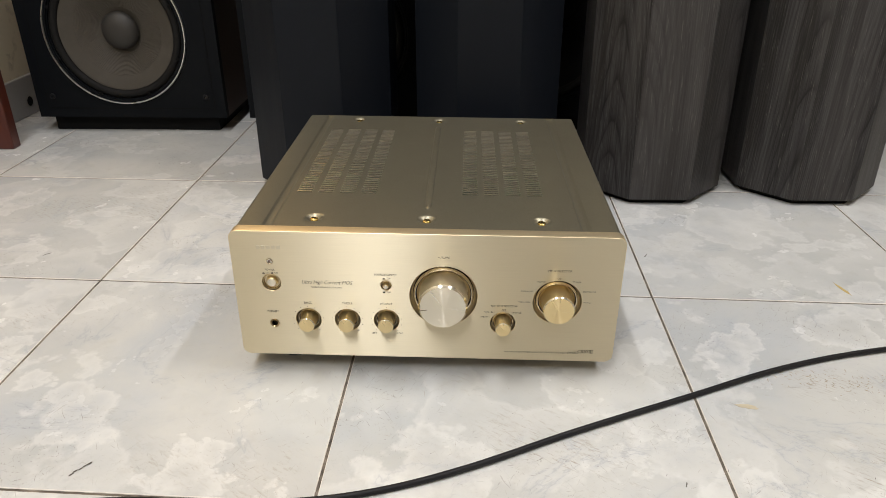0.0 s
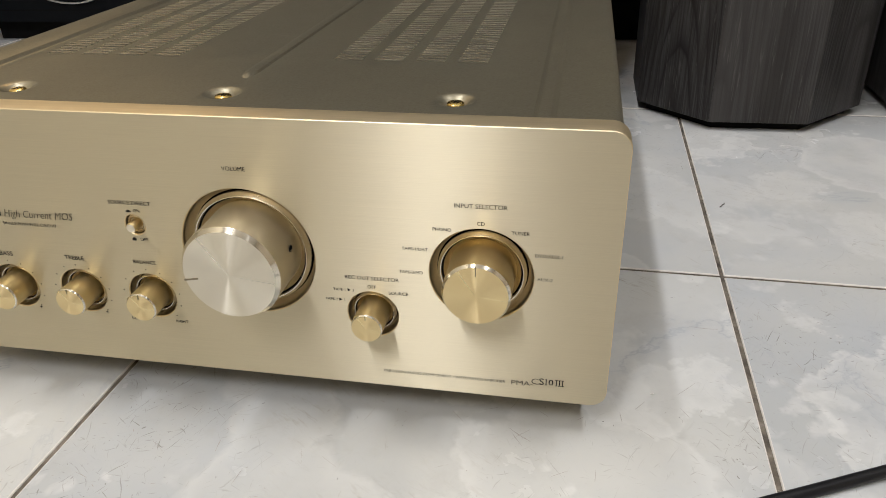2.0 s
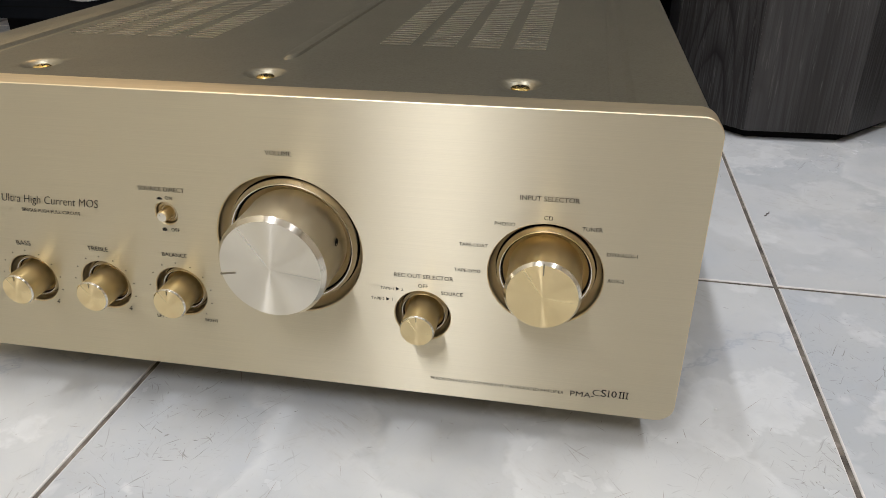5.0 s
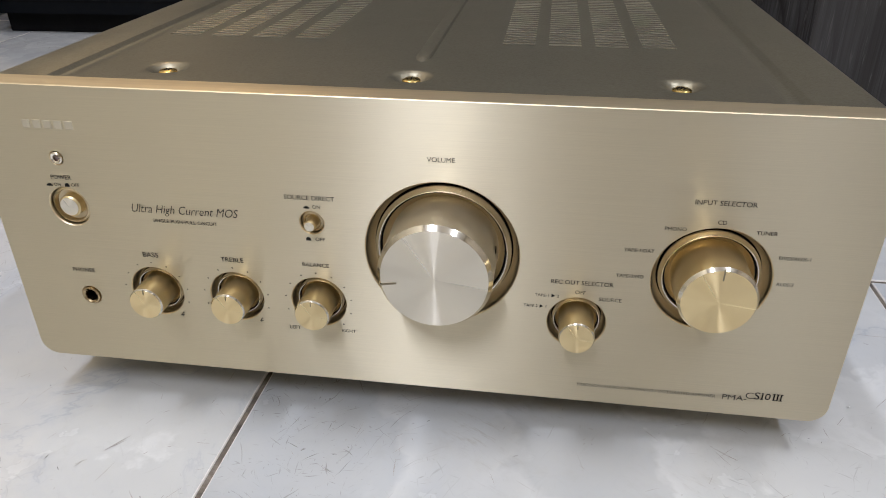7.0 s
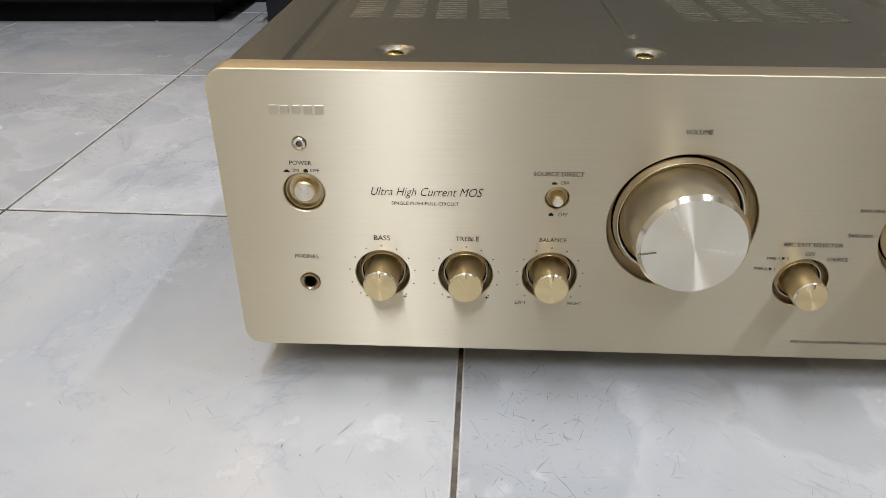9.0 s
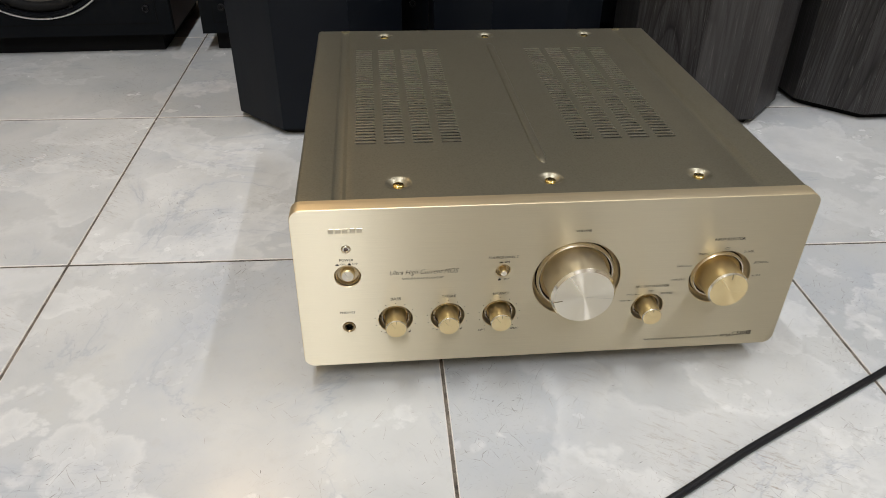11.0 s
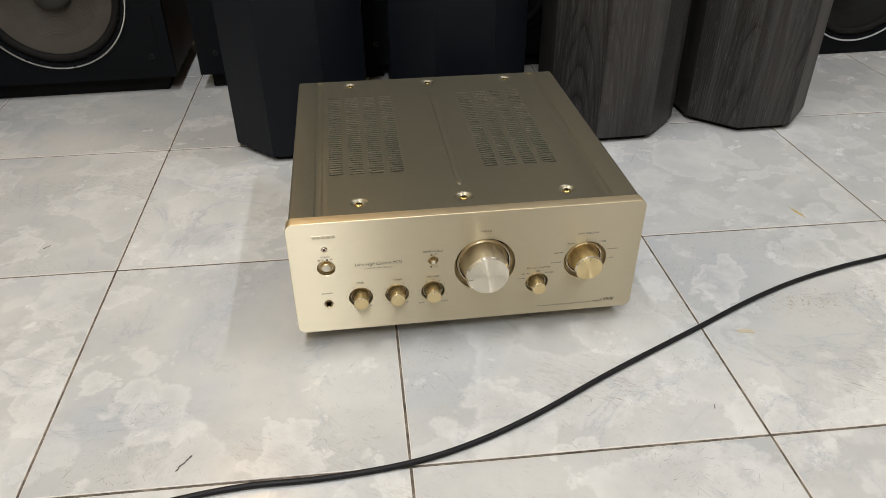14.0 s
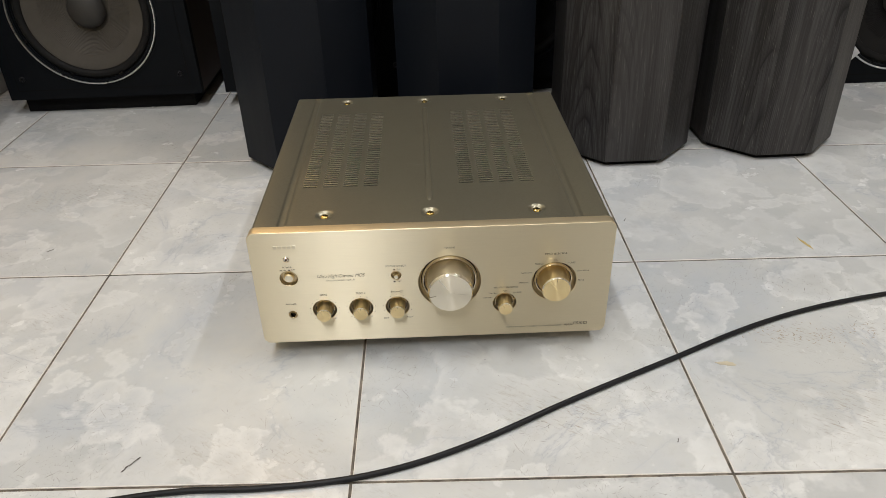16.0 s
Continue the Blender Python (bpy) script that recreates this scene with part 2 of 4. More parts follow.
def dark_wood(name, a, b, rough=0.4):
    k = Mat(name)
    f = k.noise(k.coords((1, 1, 0.05)), 60.0, 5.0, 0.6, 0.4)
    k.set(base=k.mix(f, a, b), rough=rough)
    k.bump(f, 0.08, 0.0006)
    return k.m


def wall_material():
    k = Mat("worn_cream_wall_paint")
    v = k.coords()
    base = k.mix(k.noise(v, 3.0, 5.0), (0.60, 0.54, 0.40), (0.70, 0.64, 0.50))
    stain = k.ramp(k.noise(v, 11.0, 7.0, 0.65), [(0.55, 0.0), (0.68, 0.7)])
    base = k.mix(stain, base, (0.22, 0.18, 0.13))
    k.set(base=base, rough=0.8)
    k.bump(k.noise(v, 70.0, 5.0), 0.3, 0.002)
    return k.m


def cone_material():
    k = Mat("aged_paper_cone")
    v = k.coords()
    n = k.noise(v, 90.0, 5.0, 0.7)
    base = k.mix(n, (0.048, 0.041, 0.031), (0.070, 0.060, 0.046))
    base = k.mix(k.ramp(k.noise(v, 14.0, 4.0), [(0.5, 0.0), (0.75, 0.4)]), base, (0.088, 0.079, 0.066))
    k.set(base=base, rough=0.75)
    k.bump(n, 0.3, 0.001)
    return k.m


TILE, GROUT = tile_material(), grout_material()

GOLD = (0.718, 0.648, 0.482)
PANEL = brushed("champagne_brushed_panel", GOLD, 0.42, 1.0, (16, 16, 3600), uv=True, streak_amt=0.04)
EDGE = brushed("champagne_polished_edge", (0.79, 0.67, 0.45), 0.45, 0.0, (10, 900, 900))
SPUN_SILVER = brushed("spun_champagne_face", (0.85, 0.80, 0.68), 0.36, 0.97, (30, 30, 30), radial=True, streak_amt=0.02)
SPUN_GOLD = brushed("spun_gold_face", (0.85, 0.69, 0.385), 0.36, 0.97, (30, 30, 30), radial=True, streak_amt=0.02)
BARREL = plain_metal("satin_champagne_barrel", (0.74, 0.665, 0.50), 0.45, 0.1)
BARREL_GOLD = plain_metal("satin_gold_barrel", (0.80, 0.65, 0.36), 0.38, 0.1)
POLISHED = plain_metal("polished_collar", (0.82, 0.77, 0.66), 0.15)
COLLAR = plain_metal("bevelled_collar", (0.82, 0.78, 0.70), 0.24)
RECESS = plain_metal("recess_wall_bronze", (0.66, 0.565, 0.39), 0.38)
ENGRAVED = plain_metal("engraved_line", (0.30, 0.26, 0.18), 0.4)
BRASS = plain_metal("brass_screw", (0.80, 0.60, 0.22), 0.25)
COVER = cover_material()
INK = paint("black_print", (0.014, 0.012, 0.010), 0.6, bump=0)
DARK = paint("dark_interior", (0.006, 0.006, 0.006), 0.8)
INNER = paint("vent_interior", (0.008, 0.007, 0.005), 0.7)
RUBBER = paint("black_rubber", (0.012, 0.012, 0.013), 0.42, bump=0.05)
BLACK = paint("black_satin_laminate", (0.0062, 0.0080, 0.0118), 0.45, grain=(1, 1, 0.1), scale=40, gloss=0.16)
BAFFLE = paint("black_baffle_paint", (0.0040, 0.0050, 0.0066), 0.62, bump=0.1)
SURROUND = paint("black_foam_surround", (0.009, 0.0085, 0.008), 0.7)
CONE = cone_material()
CAP = paint("grey_dust_cap", (0.032, 0.029, 0.025), 0.55)
CHROME = plain_metal("worn_silver_trim", (0.75, 0.75, 0.74), 0.3)
GREYPAINT = paint("light_grey_basket", (0.55, 0.56, 0.57), 0.45)
OAK = grey_wood()
WALNUT = dark_wood("walnut_veneer", (0.016, 0.0065, 0.004), (0.042, 0.016, 0.0085), 0.6)
REDWOOD = dark_wood("red_lacquered_wood", (0.055, 0.012, 0.008), (0.11, 0.028, 0.016), 0.3)
WALL = wall_material()
PLAIN_WALL = paint("off_white_wall", (0.43, 0.385, 0.31), 0.85, 0.06, 3.0)
CEIL = paint("white_ceiling_paint", (0.78, 0.77, 0.74), 0.9, 0.04, 3.0)
SKIRT = paint("grey_skirting_tile", (0.33, 0.33, 0.33), 0.4, 0.2, 8.0)
CHIP = paint("white_paint_chip", (0.75, 0.74, 0.70), 0.8, bump=0)
YELLOW = paint("yellow_paint_smear", (0.48, 0.36, 0.12), 0.6, 0.3, 60, bump=0)
PALE = paint("pale_ochre_smear", (0.52, 0.46, 0.33), 0.5, 0.2, 60, bump=0)
WORN = paint("worn_tile_edge", (0.70, 0.67, 0.62), 0.5, 0.3, 70, bump=0.1)
EMBLEM = plain_metal("raised_emblem", (0.68, 0.62, 0.48), 0.34)
SCUFF = paint("dark_scuff", (0.06, 0.05, 0.04), 0.7, bump=0)
SCRATCH = paint("fine_scratch", (0.33, 0.30, 0.265), 0.6, bump=0)
RUBBED = paint("brown_rubbed_dirt", (0.33, 0.28, 0.21), 0.6, bump=0)
LENS = paint("unlit_lens", (0.20, 0.15, 0.14), 0.25, bump=0)
SOCKET = plain_metal("socket_bronze", (0.45, 0.35, 0.20), 0.3)
FIXTURE = paint("white_enamel", (0.8, 0.8, 0.78), 0.4, 0.03)


# ---- mesh helpers ----
def finish(bm, name, material, smooth=None):
    me = bpy.data.meshes.new(name)
    bmesh.ops.recalc_face_normals(bm, faces=bm.faces)
    bm.to_mesh(me)
    bm.free()
    for mat in material if isinstance(material, (list, tuple)) else [material]:
        me.materials.append(mat)
    if smooth:
        me.shade_smooth()
        me.set_sharp_from_angle(angle=radians(smooth))
    return me


def part(name, bm, material, parent, label="", smooth=None, at=None):
    ob = new(name, finish(bm, name, material, smooth))
    ob.parent = parent
    if at is not None:
        ob.location = at
    return tagged(ob, label)


def thing(name, at, label, category, group="", kind="", turn=0.0):
    ob = new(name)
    ob.empty_display_size = 0.05
    ob.matrix_basis = pose(*at, 0, 0, turn)
    return tagged(ob, label, category, group, kind)


def box(bm, x0, x1, y0, y1, z0, z1, bevel=0.0, seg=2):
    m = Matrix.LocRotScale(((x0 + x1) / 2, (y0 + y1) / 2, (z0 + z1) / 2), None, (x1 - x0, y1 - y0, z1 - z0))
    made = bmesh.ops.create_cube(bm, size=1, matrix=m)
    if bevel:
        edges = list({e for v in made["verts"] for e in v.link_edges})
        bmesh.ops.bevel(bm, geom=edges, offset=bevel, segments=seg, affect="EDGES", profile=0.5)
    return bm


def lathe(bm, profile, cx, cz, n=48, mat=0):
    """Turns (radius, y) pairs round the axis through (cx, cz) that runs along y."""
    rings = []
    for r, y in profile:
        if r < 1e-6:
            rings.append([bm.verts.new((cx, y, cz))])
        else:
            rings.append([bm.verts.new((cx + r * math.cos(2 * math.pi * i / n), y, cz + r * math.sin(2 * math.pi * i / n))) for i in range(n)])
    for a, b in zip(rings, rings[1:]):
        for i in range(n):
            j = (i + 1) % n
            q = [a[i % len(a)], a[j % len(a)], b[j % len(b)], b[i % len(b)]]
            q = list(dict.fromkeys(q))
            if len(q) > 2:
                bm.faces.new(q).material_index = mat
    return bm


def turned(profile, cx, cz, n=48):
    return lathe(bmesh.new(), profile, cx, cz, n)


def prism(bm, pts, z0, z1, bevel=0.0):
    """An upright prism over a plan outline."""
    lo = [bm.verts.new((x, y, z0)) for x, y in pts]
    hi = [bm.verts.new((x, y, z1)) for x, y in pts]
    n = len(pts)
    bm.faces.new(lo), bm.faces.new(hi)
    sides = [bm.faces.new((lo[i], lo[(i + 1) % n], hi[(i + 1) % n], hi[i])) for i in range(n)]
    if bevel:
        bmesh.ops.bevel(bm, geom=list({e for f in sides for e in f.edges}), offset=bevel, segments=2, affect="EDGES", profile=0.5)
    return bm


def tube(bm, pts, r, n=12):
    """A round cable through a smooth curve over the points."""
    P = [Vector(p) for p in pts]
    P = [2 * P[0] - P[1]] + P + [2 * P[-1] - P[-2]]
    line = []
    for a, b, c, d in zip(P, P[1:], P[2:], P[3:]):
        for k in range(8):
            t = k / 8
            line.append(0.5 * (2 * b + (c - a) * t + (2 * a - 5 * b + 4 * c - d) * t * t + (3 * b - a - 3 * c + d) * t ** 3))
    line.append(P[-2])
    rings = []
    for i, p in enumerate(line):
        d = (line[min(i + 1, len(line) - 1)] - line[max(i - 1, 0)]).normalized()
        side = d.cross(Vector((0, 0, 1))).normalized()
        up = side.cross(d)
        rings.append([bm.verts.new(p + r * (side * math.cos(2 * math.pi * k / n) + up * math.sin(2 * math.pi * k / n))) for k in range(n)])
    for a, b in zip(rings, rings[1:]):
        for k in range(n):
            bm.faces.new((a[k], a[(k + 1) % n], b[(k + 1) % n], b[k]))
    bm.faces.new(rings[0]), bm.faces.new(rings[-1])
    return bm


def words(text, cx, cz, width, tall=1.0, shear=0.0, y=-0.0002, bold=-0.0012):
    """Flat printed lettering, facing -y, centred at (cx, cz) and as wide as given."""
    cu = bpy.data.curves.new("words", "FONT")
    cu.body, cu.align_x, cu.align_y, cu.shear, cu.resolution_u, cu.offset = text, "CENTER", "CENTER", shear, 3, bold
    tmp = bpy.data.objects.new("words", cu)
    me = bpy.data.meshes.new_from_object(tmp)
    bm = bmesh.new()
    bm.from_mesh(me)
    bpy.data.objects.remove(tmp), bpy.data.curves.remove(cu), bpy.data.meshes.remove(me)
    xs, ys = [v.co.x for v in bm.verts], [v.co.y for v in bm.verts]
    s = width / (max(xs) - min(xs))
    mx, my = (max(xs) + min(xs)) / 2, (max(ys) + min(ys)) / 2
    for v in bm.verts:
        v.co = Vector((cx + (v.co.x - mx) * s, y, cz + (v.co.y - my) * s * tall))
    return bm


# ---- room ----
x0, x1, y0, y1, top = ROOM


def wall(name, *b):
    return tagged(new(name, finish(box(bmesh.new(), *b), name, PLAIN_WALL if name != "wall_west" and name != "wall_north" else WALL)), "cream painted masonry wall, worn near the floor" if name in ("wall_west", "wall_north") else "plain off-white painted wall closing the room", "wall", kind="structure")


wall("wall_west", x0 - 0.12, x0, y0 - 0.12, y1 + 0.12, 0, top)
wall("wall_east", x1, x1 + 0.12, y0 - 0.12, y1 + 0.12, 0, top)
wall("wall_north", x0, x1, y1, y1 + 0.12, 0, top)
wall("wall_south", x0, x1, y0 - 0.12, y0, 0, top)
tagged(new("ceiling", finish(box(bmesh.new(), x0 - 0.12, x1 + 0.12, y0 - 0.12, y1 + 0.12, top, top + 0.1), "ceiling", CEIL)), "plain white painted ceiling above the showroom", "ceiling", kind="structure")
board = tagged(new("baseboard", finish(box(bmesh.new(), x0 + 0.0005, x0 + 0.011, y0, y1 - 0.02, 0.001, 0.098, 0.002, 1), "baseboard", SKIRT)), "grey tile skirting with stains at the wall's foot", "baseboard", kind="structure")
socket = new("skirting_hole", finish(turned([(0, 0), (0.011, 0), (0.012, 0.001)], 0, 0, 14), "skirting_hole", DARK))
socket.parent = board
socket.matrix_basis = pose(x0 + 0.0125, 1.09, 0.035, 0, 0, 90)

fixture_bm = box(bmesh.new(), -0.17, 0.17, -0.62, 0.62, 0.0, 0.08, 0.01)
fixture_mesh = finish(fixture_bm, "ceiling_light", FIXTURE)
for tx, ty, tw, watts in TUBES:
    ob = tagged(new("ceiling_light", fixture_mesh), "white enamelled twin tube light fixture under the ceiling", "ceiling light", "ceiling lights")
    ob.location = (tx, ty, 2.70)
    stem = new("mount", finish(box(bmesh.new(), -0.03, 0.03, -0.3, 0.3, 0.08, 0.1005), "mount", FIXTURE))
    stem.parent = ob


# ---- speakers ----
def octagon(w, side):
    a, b = w / 2, side / 2
    return [(-b, -a), (b, -a), (a, -b), (a, b), (b, a), (-b, a), (-a, b), (-a, -b)]


def column_speaker(x, y, turn, material, label, w=0.26):
    side = w * 0.41421
    sp = thing("column_speaker", (x, y, 0), label, "loudspeaker", "octagonal column speakers", turn=turn)
    part("cabinet", prism(bmesh.new(), octagon(w - 0.019, (w - 0.019) * 0.41421), 0.0096, 1.045), DARK, sp, "inner carcass")
    e, t = side / 2, 0.009
    for k in range(8):
        bm = prism(bmesh.new(), [(-e, 0), (e, 0), (e - t * 0.41421, t), (-e + t * 0.41421, t)], 0.0105, 1.05, 0.0006)
        ob = part("side_panel", bm, material, sp)
        ob.matrix_basis = pose(0, 0, 0, 0, 0, 45 * k) @ pose(0, -w / 2, 0)
    part("top_board", prism(bmesh.new(), octagon(w, side), 1.051, 1.068, 0.001), material, sp)
    part("plinth", prism(bmesh.new(), octagon(w - 0.026, (w - 0.026) * 0.41421), 0.0, 0.0095), DARK, sp, "recessed black plinth")
    return sp


column_speaker(-0.225, 0.671, -1.5, BLACK, "black laminated octagonal column loudspeaker on the tiles")
column_speaker(0.082, 0.668, 0.0, BLACK, "black laminated octagonal column loudspeaker on the tiles")
column_speaker(0.396, 0.655, 0.0, OAK, "dark grey oak laminate octagonal column loudspeaker")
column_speaker(0.690, 0.658, 0.0, OAK, "dark grey oak laminate octagonal column loudspeaker")


def woofer(sp, cx, cz, front, ring, cone_r, trim, trim_label, ears=0, paper=None, cap=None, deep=0.052):
    w = part("woofer", turned([(ring - 0.004, front - 0.001), (ring - 0.004, front - 0.004), (cone_r + 0.022, front - 0.004), (cone_r + 0.020, front + 0.004), (cone_r + 0.018, front + 0.02)], cx, cz, 72), BAFFLE, sp, "round bass driver", 40)
    part("trim_ring", turned([(ring + 0.001, front + 0.0005), (ring + 0.001, front - 0.004), (ring, front - 0.0055), (ring - 0.0022, front - 0.0055), (ring - 0.003, front - 0.003)], cx, cz, 96), trim, w, trim_label, 40)
    roll = [(cone_r + 0.020, front + 0.004)]
    for k in range(9):
        a = math.pi * k / 8
        roll.append((cone_r + 0.009 + 0.009 * math.cos(a), front + 0.006 - 0.008 * math.sin(a)))
    part("surround", turned(roll, cx, cz, 72), SURROUND, w, "black half-roll surround", 60)
    prof = []
    steps = 150
    for k in range(steps + 1):
        f = k / steps
        r = cone_r * (1 - f) + 0.030 * f
        ridge = 0.0005 * math.sin(k * math.pi / 2 + 0.7) if 0.30 < f < 0.80 else 0
        prof.append((r, front + 0.007 + deep * f ** 1.15 + ridge))
    part("cone", turned(prof, cx, cz, 72), paper or CONE, w, "black ribbed cone" if paper else "grey-brown ribbed paper cone", 50)
    dome = [(0.0425 * math.cos(k * math.pi / 16), front + deep - 0.008 - 0.022 * math.sin(k * math.pi / 16)) for k in range(8)] + [(0, front + deep - 0.030)]
    part("dust_cap", turned(dome, cx, cz, 48), cap or CAP, w, "smooth grey dust cap", 60)
    for k in range(8):
        a = math.radians(22.5 + 45 * k)
        rr = ring - 0.013
        part("mounting_screw", turned([(0.004, front - 0.004), (0.004, front - 0.0065), (0.002, front - 0.0065), (0.0015, front - 0.0055), (0, front - 0.0055)], cx + rr * math.cos(a), cz + rr * math.sin(a), 12), DARK, w)
    for k in range(ears):
        a = math.radians(-45 + 90 * k)
        e = box(bmesh.new(), -0.016, 0.016, front - 0.0065, front + 0.0004, -0.012, 0.016, 0.003)
        e.transform(Matrix.Translation((cx + ring * math.cos(a), 0, cz + ring * math.sin(a))) @ Matrix.Rotation(-(a - math.pi / 2), 4, "Y"))
        part("basket_ear", e, trim, w)


def holed_board(xa, xb, za, zb, yf, yb, cx, cz, r, n=72):
    """An upright board with a round opening through it."""
    bm = bmesh.new()
    outer, ring = {}, {}
    for y in (yf, yb):
        outer[y] = [bm.verts.new((x, y, zz)) for x, zz in ((xa, za), (xb, za), (xb, zb), (xa, zb))]
        ring[y] = [bm.verts.new((cx + r * math.cos(2 * math.pi * k / n), y, cz + r * math.sin(2 * math.pi * k / n))) for k in range(n)]
        edges = [bm.edges.new((o[k], o[(k + 1) % len(o)])) for o in (outer[y], ring[y]) for k in range(len(o))]
        bmesh.ops.triangle_fill(bm, use_beauty=True, use_dissolve=False, edges=edges)
    for o in (outer, ring):
        a, b = o[yf], o[yb]
        for k in range(len(a)):
            bm.faces.new((a[k], a[(k + 1) % len(a)], b[(k + 1) % len(a)], b[k]))
    return bm


def floor_speaker(x, y, plinth, label, trim, trim_label, ears=0, tall=0.72, paper=None, cap=None, cx=0.0, rise=0.191, ring=0.158, deep=0.052):
    """A wide box loudspeaker; x, y is the middle of its front foot."""
    sp = thing("floor_speaker", (x, y, 0), label, "loudspeaker", "large box loudspeakers")
    z = 0.037 if plinth else 0.001
    w = 0.2235
    bm = bmesh.new()
    box(bm, -w, -w + 0.018, 0.018, 0.36, z, tall), box(bm, w - 0.018, w, 0.018, 0.36, z, tall)
    box(bm, -w + 0.018, w - 0.018, 0.018, 0.36, z, z + 0.018), box(bm, -w + 0.018, w - 0.018, 0.018, 0.36, tall - 0.018, tall)
    box(bm, -w + 0.018, w - 0.018, 0.342, 0.36, z + 0.018, tall - 0.018)
    part("cabinet", bm, WALNUT, sp, "dark walnut veneered cabinet")
    cz = z + rise
    part("front_frame", holed_board(-w, w, z, tall, 0.0, 0.0175, cx, cz, ring - 0.011), BAFFLE, sp, "matt black front frame")
    # the baffle board stands a hair proud, with a seam round it
    part("baffle", holed_board(-w + 0.026, w - 0.026, z + 0.023, tall - 0.026, -0.0015, -0.0002, cx, cz, ring - 0.008), BAFFLE, sp, "black painted baffle board")
    bm = bmesh.new()
    for a in ((-w + 0.0235, w - 0.0235, z + 0.0205, z + 0.023), (-w + 0.0235, w - 0.0235, tall - 0.026, tall - 0.0235), (-w + 0.0235, -w + 0.026, z + 0.023, tall - 0.026), (w - 0.026, w - 0.0235, z + 0.023, tall - 0.026)):
        box(bm, a[0], a[1], -0.0006, 0.0004, a[2], a[3])
    part("seam", bm, DARK, sp)
    for px in (-w + 0.042, w - 0.042):
        for pz in (z + 0.05, tall - 0.05):
            part("grille_peg", turned([(0.0065, -0.0015), (0.0065, -0.005), (0.0055, -0.006), (0.004, -0.006), (0.0035, -0.002), (0, -0.002)], px, pz, 18), RUBBER, sp, "round rubber grille peg")
    woofer(sp, cx, cz, -0.0015, ring, ring - 0.030, trim, trim_label, ears, paper, cap, deep)
    if plinth:
        part("plinth", box(bmesh.new(), -0.203, 0.197, 0.022, 0.345, 0.0, z - 0.0005, 0.002), DARK, sp, "recessed black plinth")
    return sp


left_sp = floor_speaker(-0.745, 0.942, True, "large black-fronted loudspeaker with walnut sides and a bare woofer", CHROME, "thin worn silver trim ring", cx=-0.006, rise=0.195, ring=0.161, deep=0.040)
# its woofer is coloured black, standing in for the shade between the columns
back_sp = floor_speaker(-0.243, 0.942, True, "large black-fronted loudspeaker standing behind the column speakers", BAFFLE, "trim ring blackened for the shade in the gap", paper=DARK, cap=DARK)
for bx in (0.217, 0.667):
    copy_thing(back_sp, pose(bx, 0.962, 0))
floor_speaker(1.13, 0.935, False, "black loudspeaker with a light grey woofer basket, on the tiles", GREYPAINT, "light grey basket ring", 4, paper=SURROUND)

# ---- furniture leg by the wall ----
leg = thing("wooden_stand", (-1.028, 0.822, 0), "dark red lacquered wooden stand leg against the wall", "furniture")
lb = prism(bmesh.new(), [(-0.055, -0.016), (0.062, -0.016), (0.062, 0.016), (-0.055, 0.016)], 0.0, 0.55, 0.004)
for v in lb.verts:
    if v.co.z < 0.1:
        v.co.x *= 0.99
part("leg", lb, REDWOOD, leg)

# ---- amplifier ----
amp = thing("stereo_amplifier", (0, 0, 0), "champagne gold integrated amplifier with large knobs, on the tiles", "amplifier")
LEANX, LEANY = 0.0055, 0.0100          # it stands slightly askew: rise per metre to the back, fall per metre to the right
amp.matrix_basis = pose(-0.0011, 0, 0, math.degrees(LEANX), math.degrees(LEANY), 0)
CX, PW, PB, PT = 0.0018, 0.2168, 0.0238, 0.1850      # panel half width, bottom, top
# hole: x, z, radius
HOLES = {"volume": (0.021, 0.1075, 0.0380), "input": (0.149, 0.1020, 0.0272), "rec": (0.089, 0.0730, 0.0143),
         "balance": (-0.0440, 0.0745, 0.0145), "treble": (-0.0890, 0.0745, 0.0145), "bass": (-0.1340, 0.0745, 0.0145),
         "direct": (-0.0435, 0.1210, 0.0060), "power": (-0.1725, 0.1228, 0.0106), "phones": (-0.1740, 0.0690, 0.0052), "led": (-0.1725, 0.1495, 0.0034)}
HOLES = {k: (x, z + LEANY * x, r) for k, (x, z, r) in HOLES.items()}
DEPTH = {"volume": 0.010, "input": 0.009, "rec": 0.008, "balance": 0.008, "treble": 0.008, "bass": 0.008, "direct": 0.004, "power": 0.006, "phones": 0.012, "led": 0.002}


def rounded(hw, zb, zt, r, n=8):
    pts = []
    for cx, cz, a0 in ((hw - r, zb + r, -90), (hw - r, zt - r, 0), (-hw + r, zt - r, 90), (-hw + r, zb + r, 180)):
        for k in range(n + 1):
            a = math.radians(a0 + 90 * k / n)
            pts.append((cx + r * math.cos(a), cz + r * math.sin(a)))
    return pts


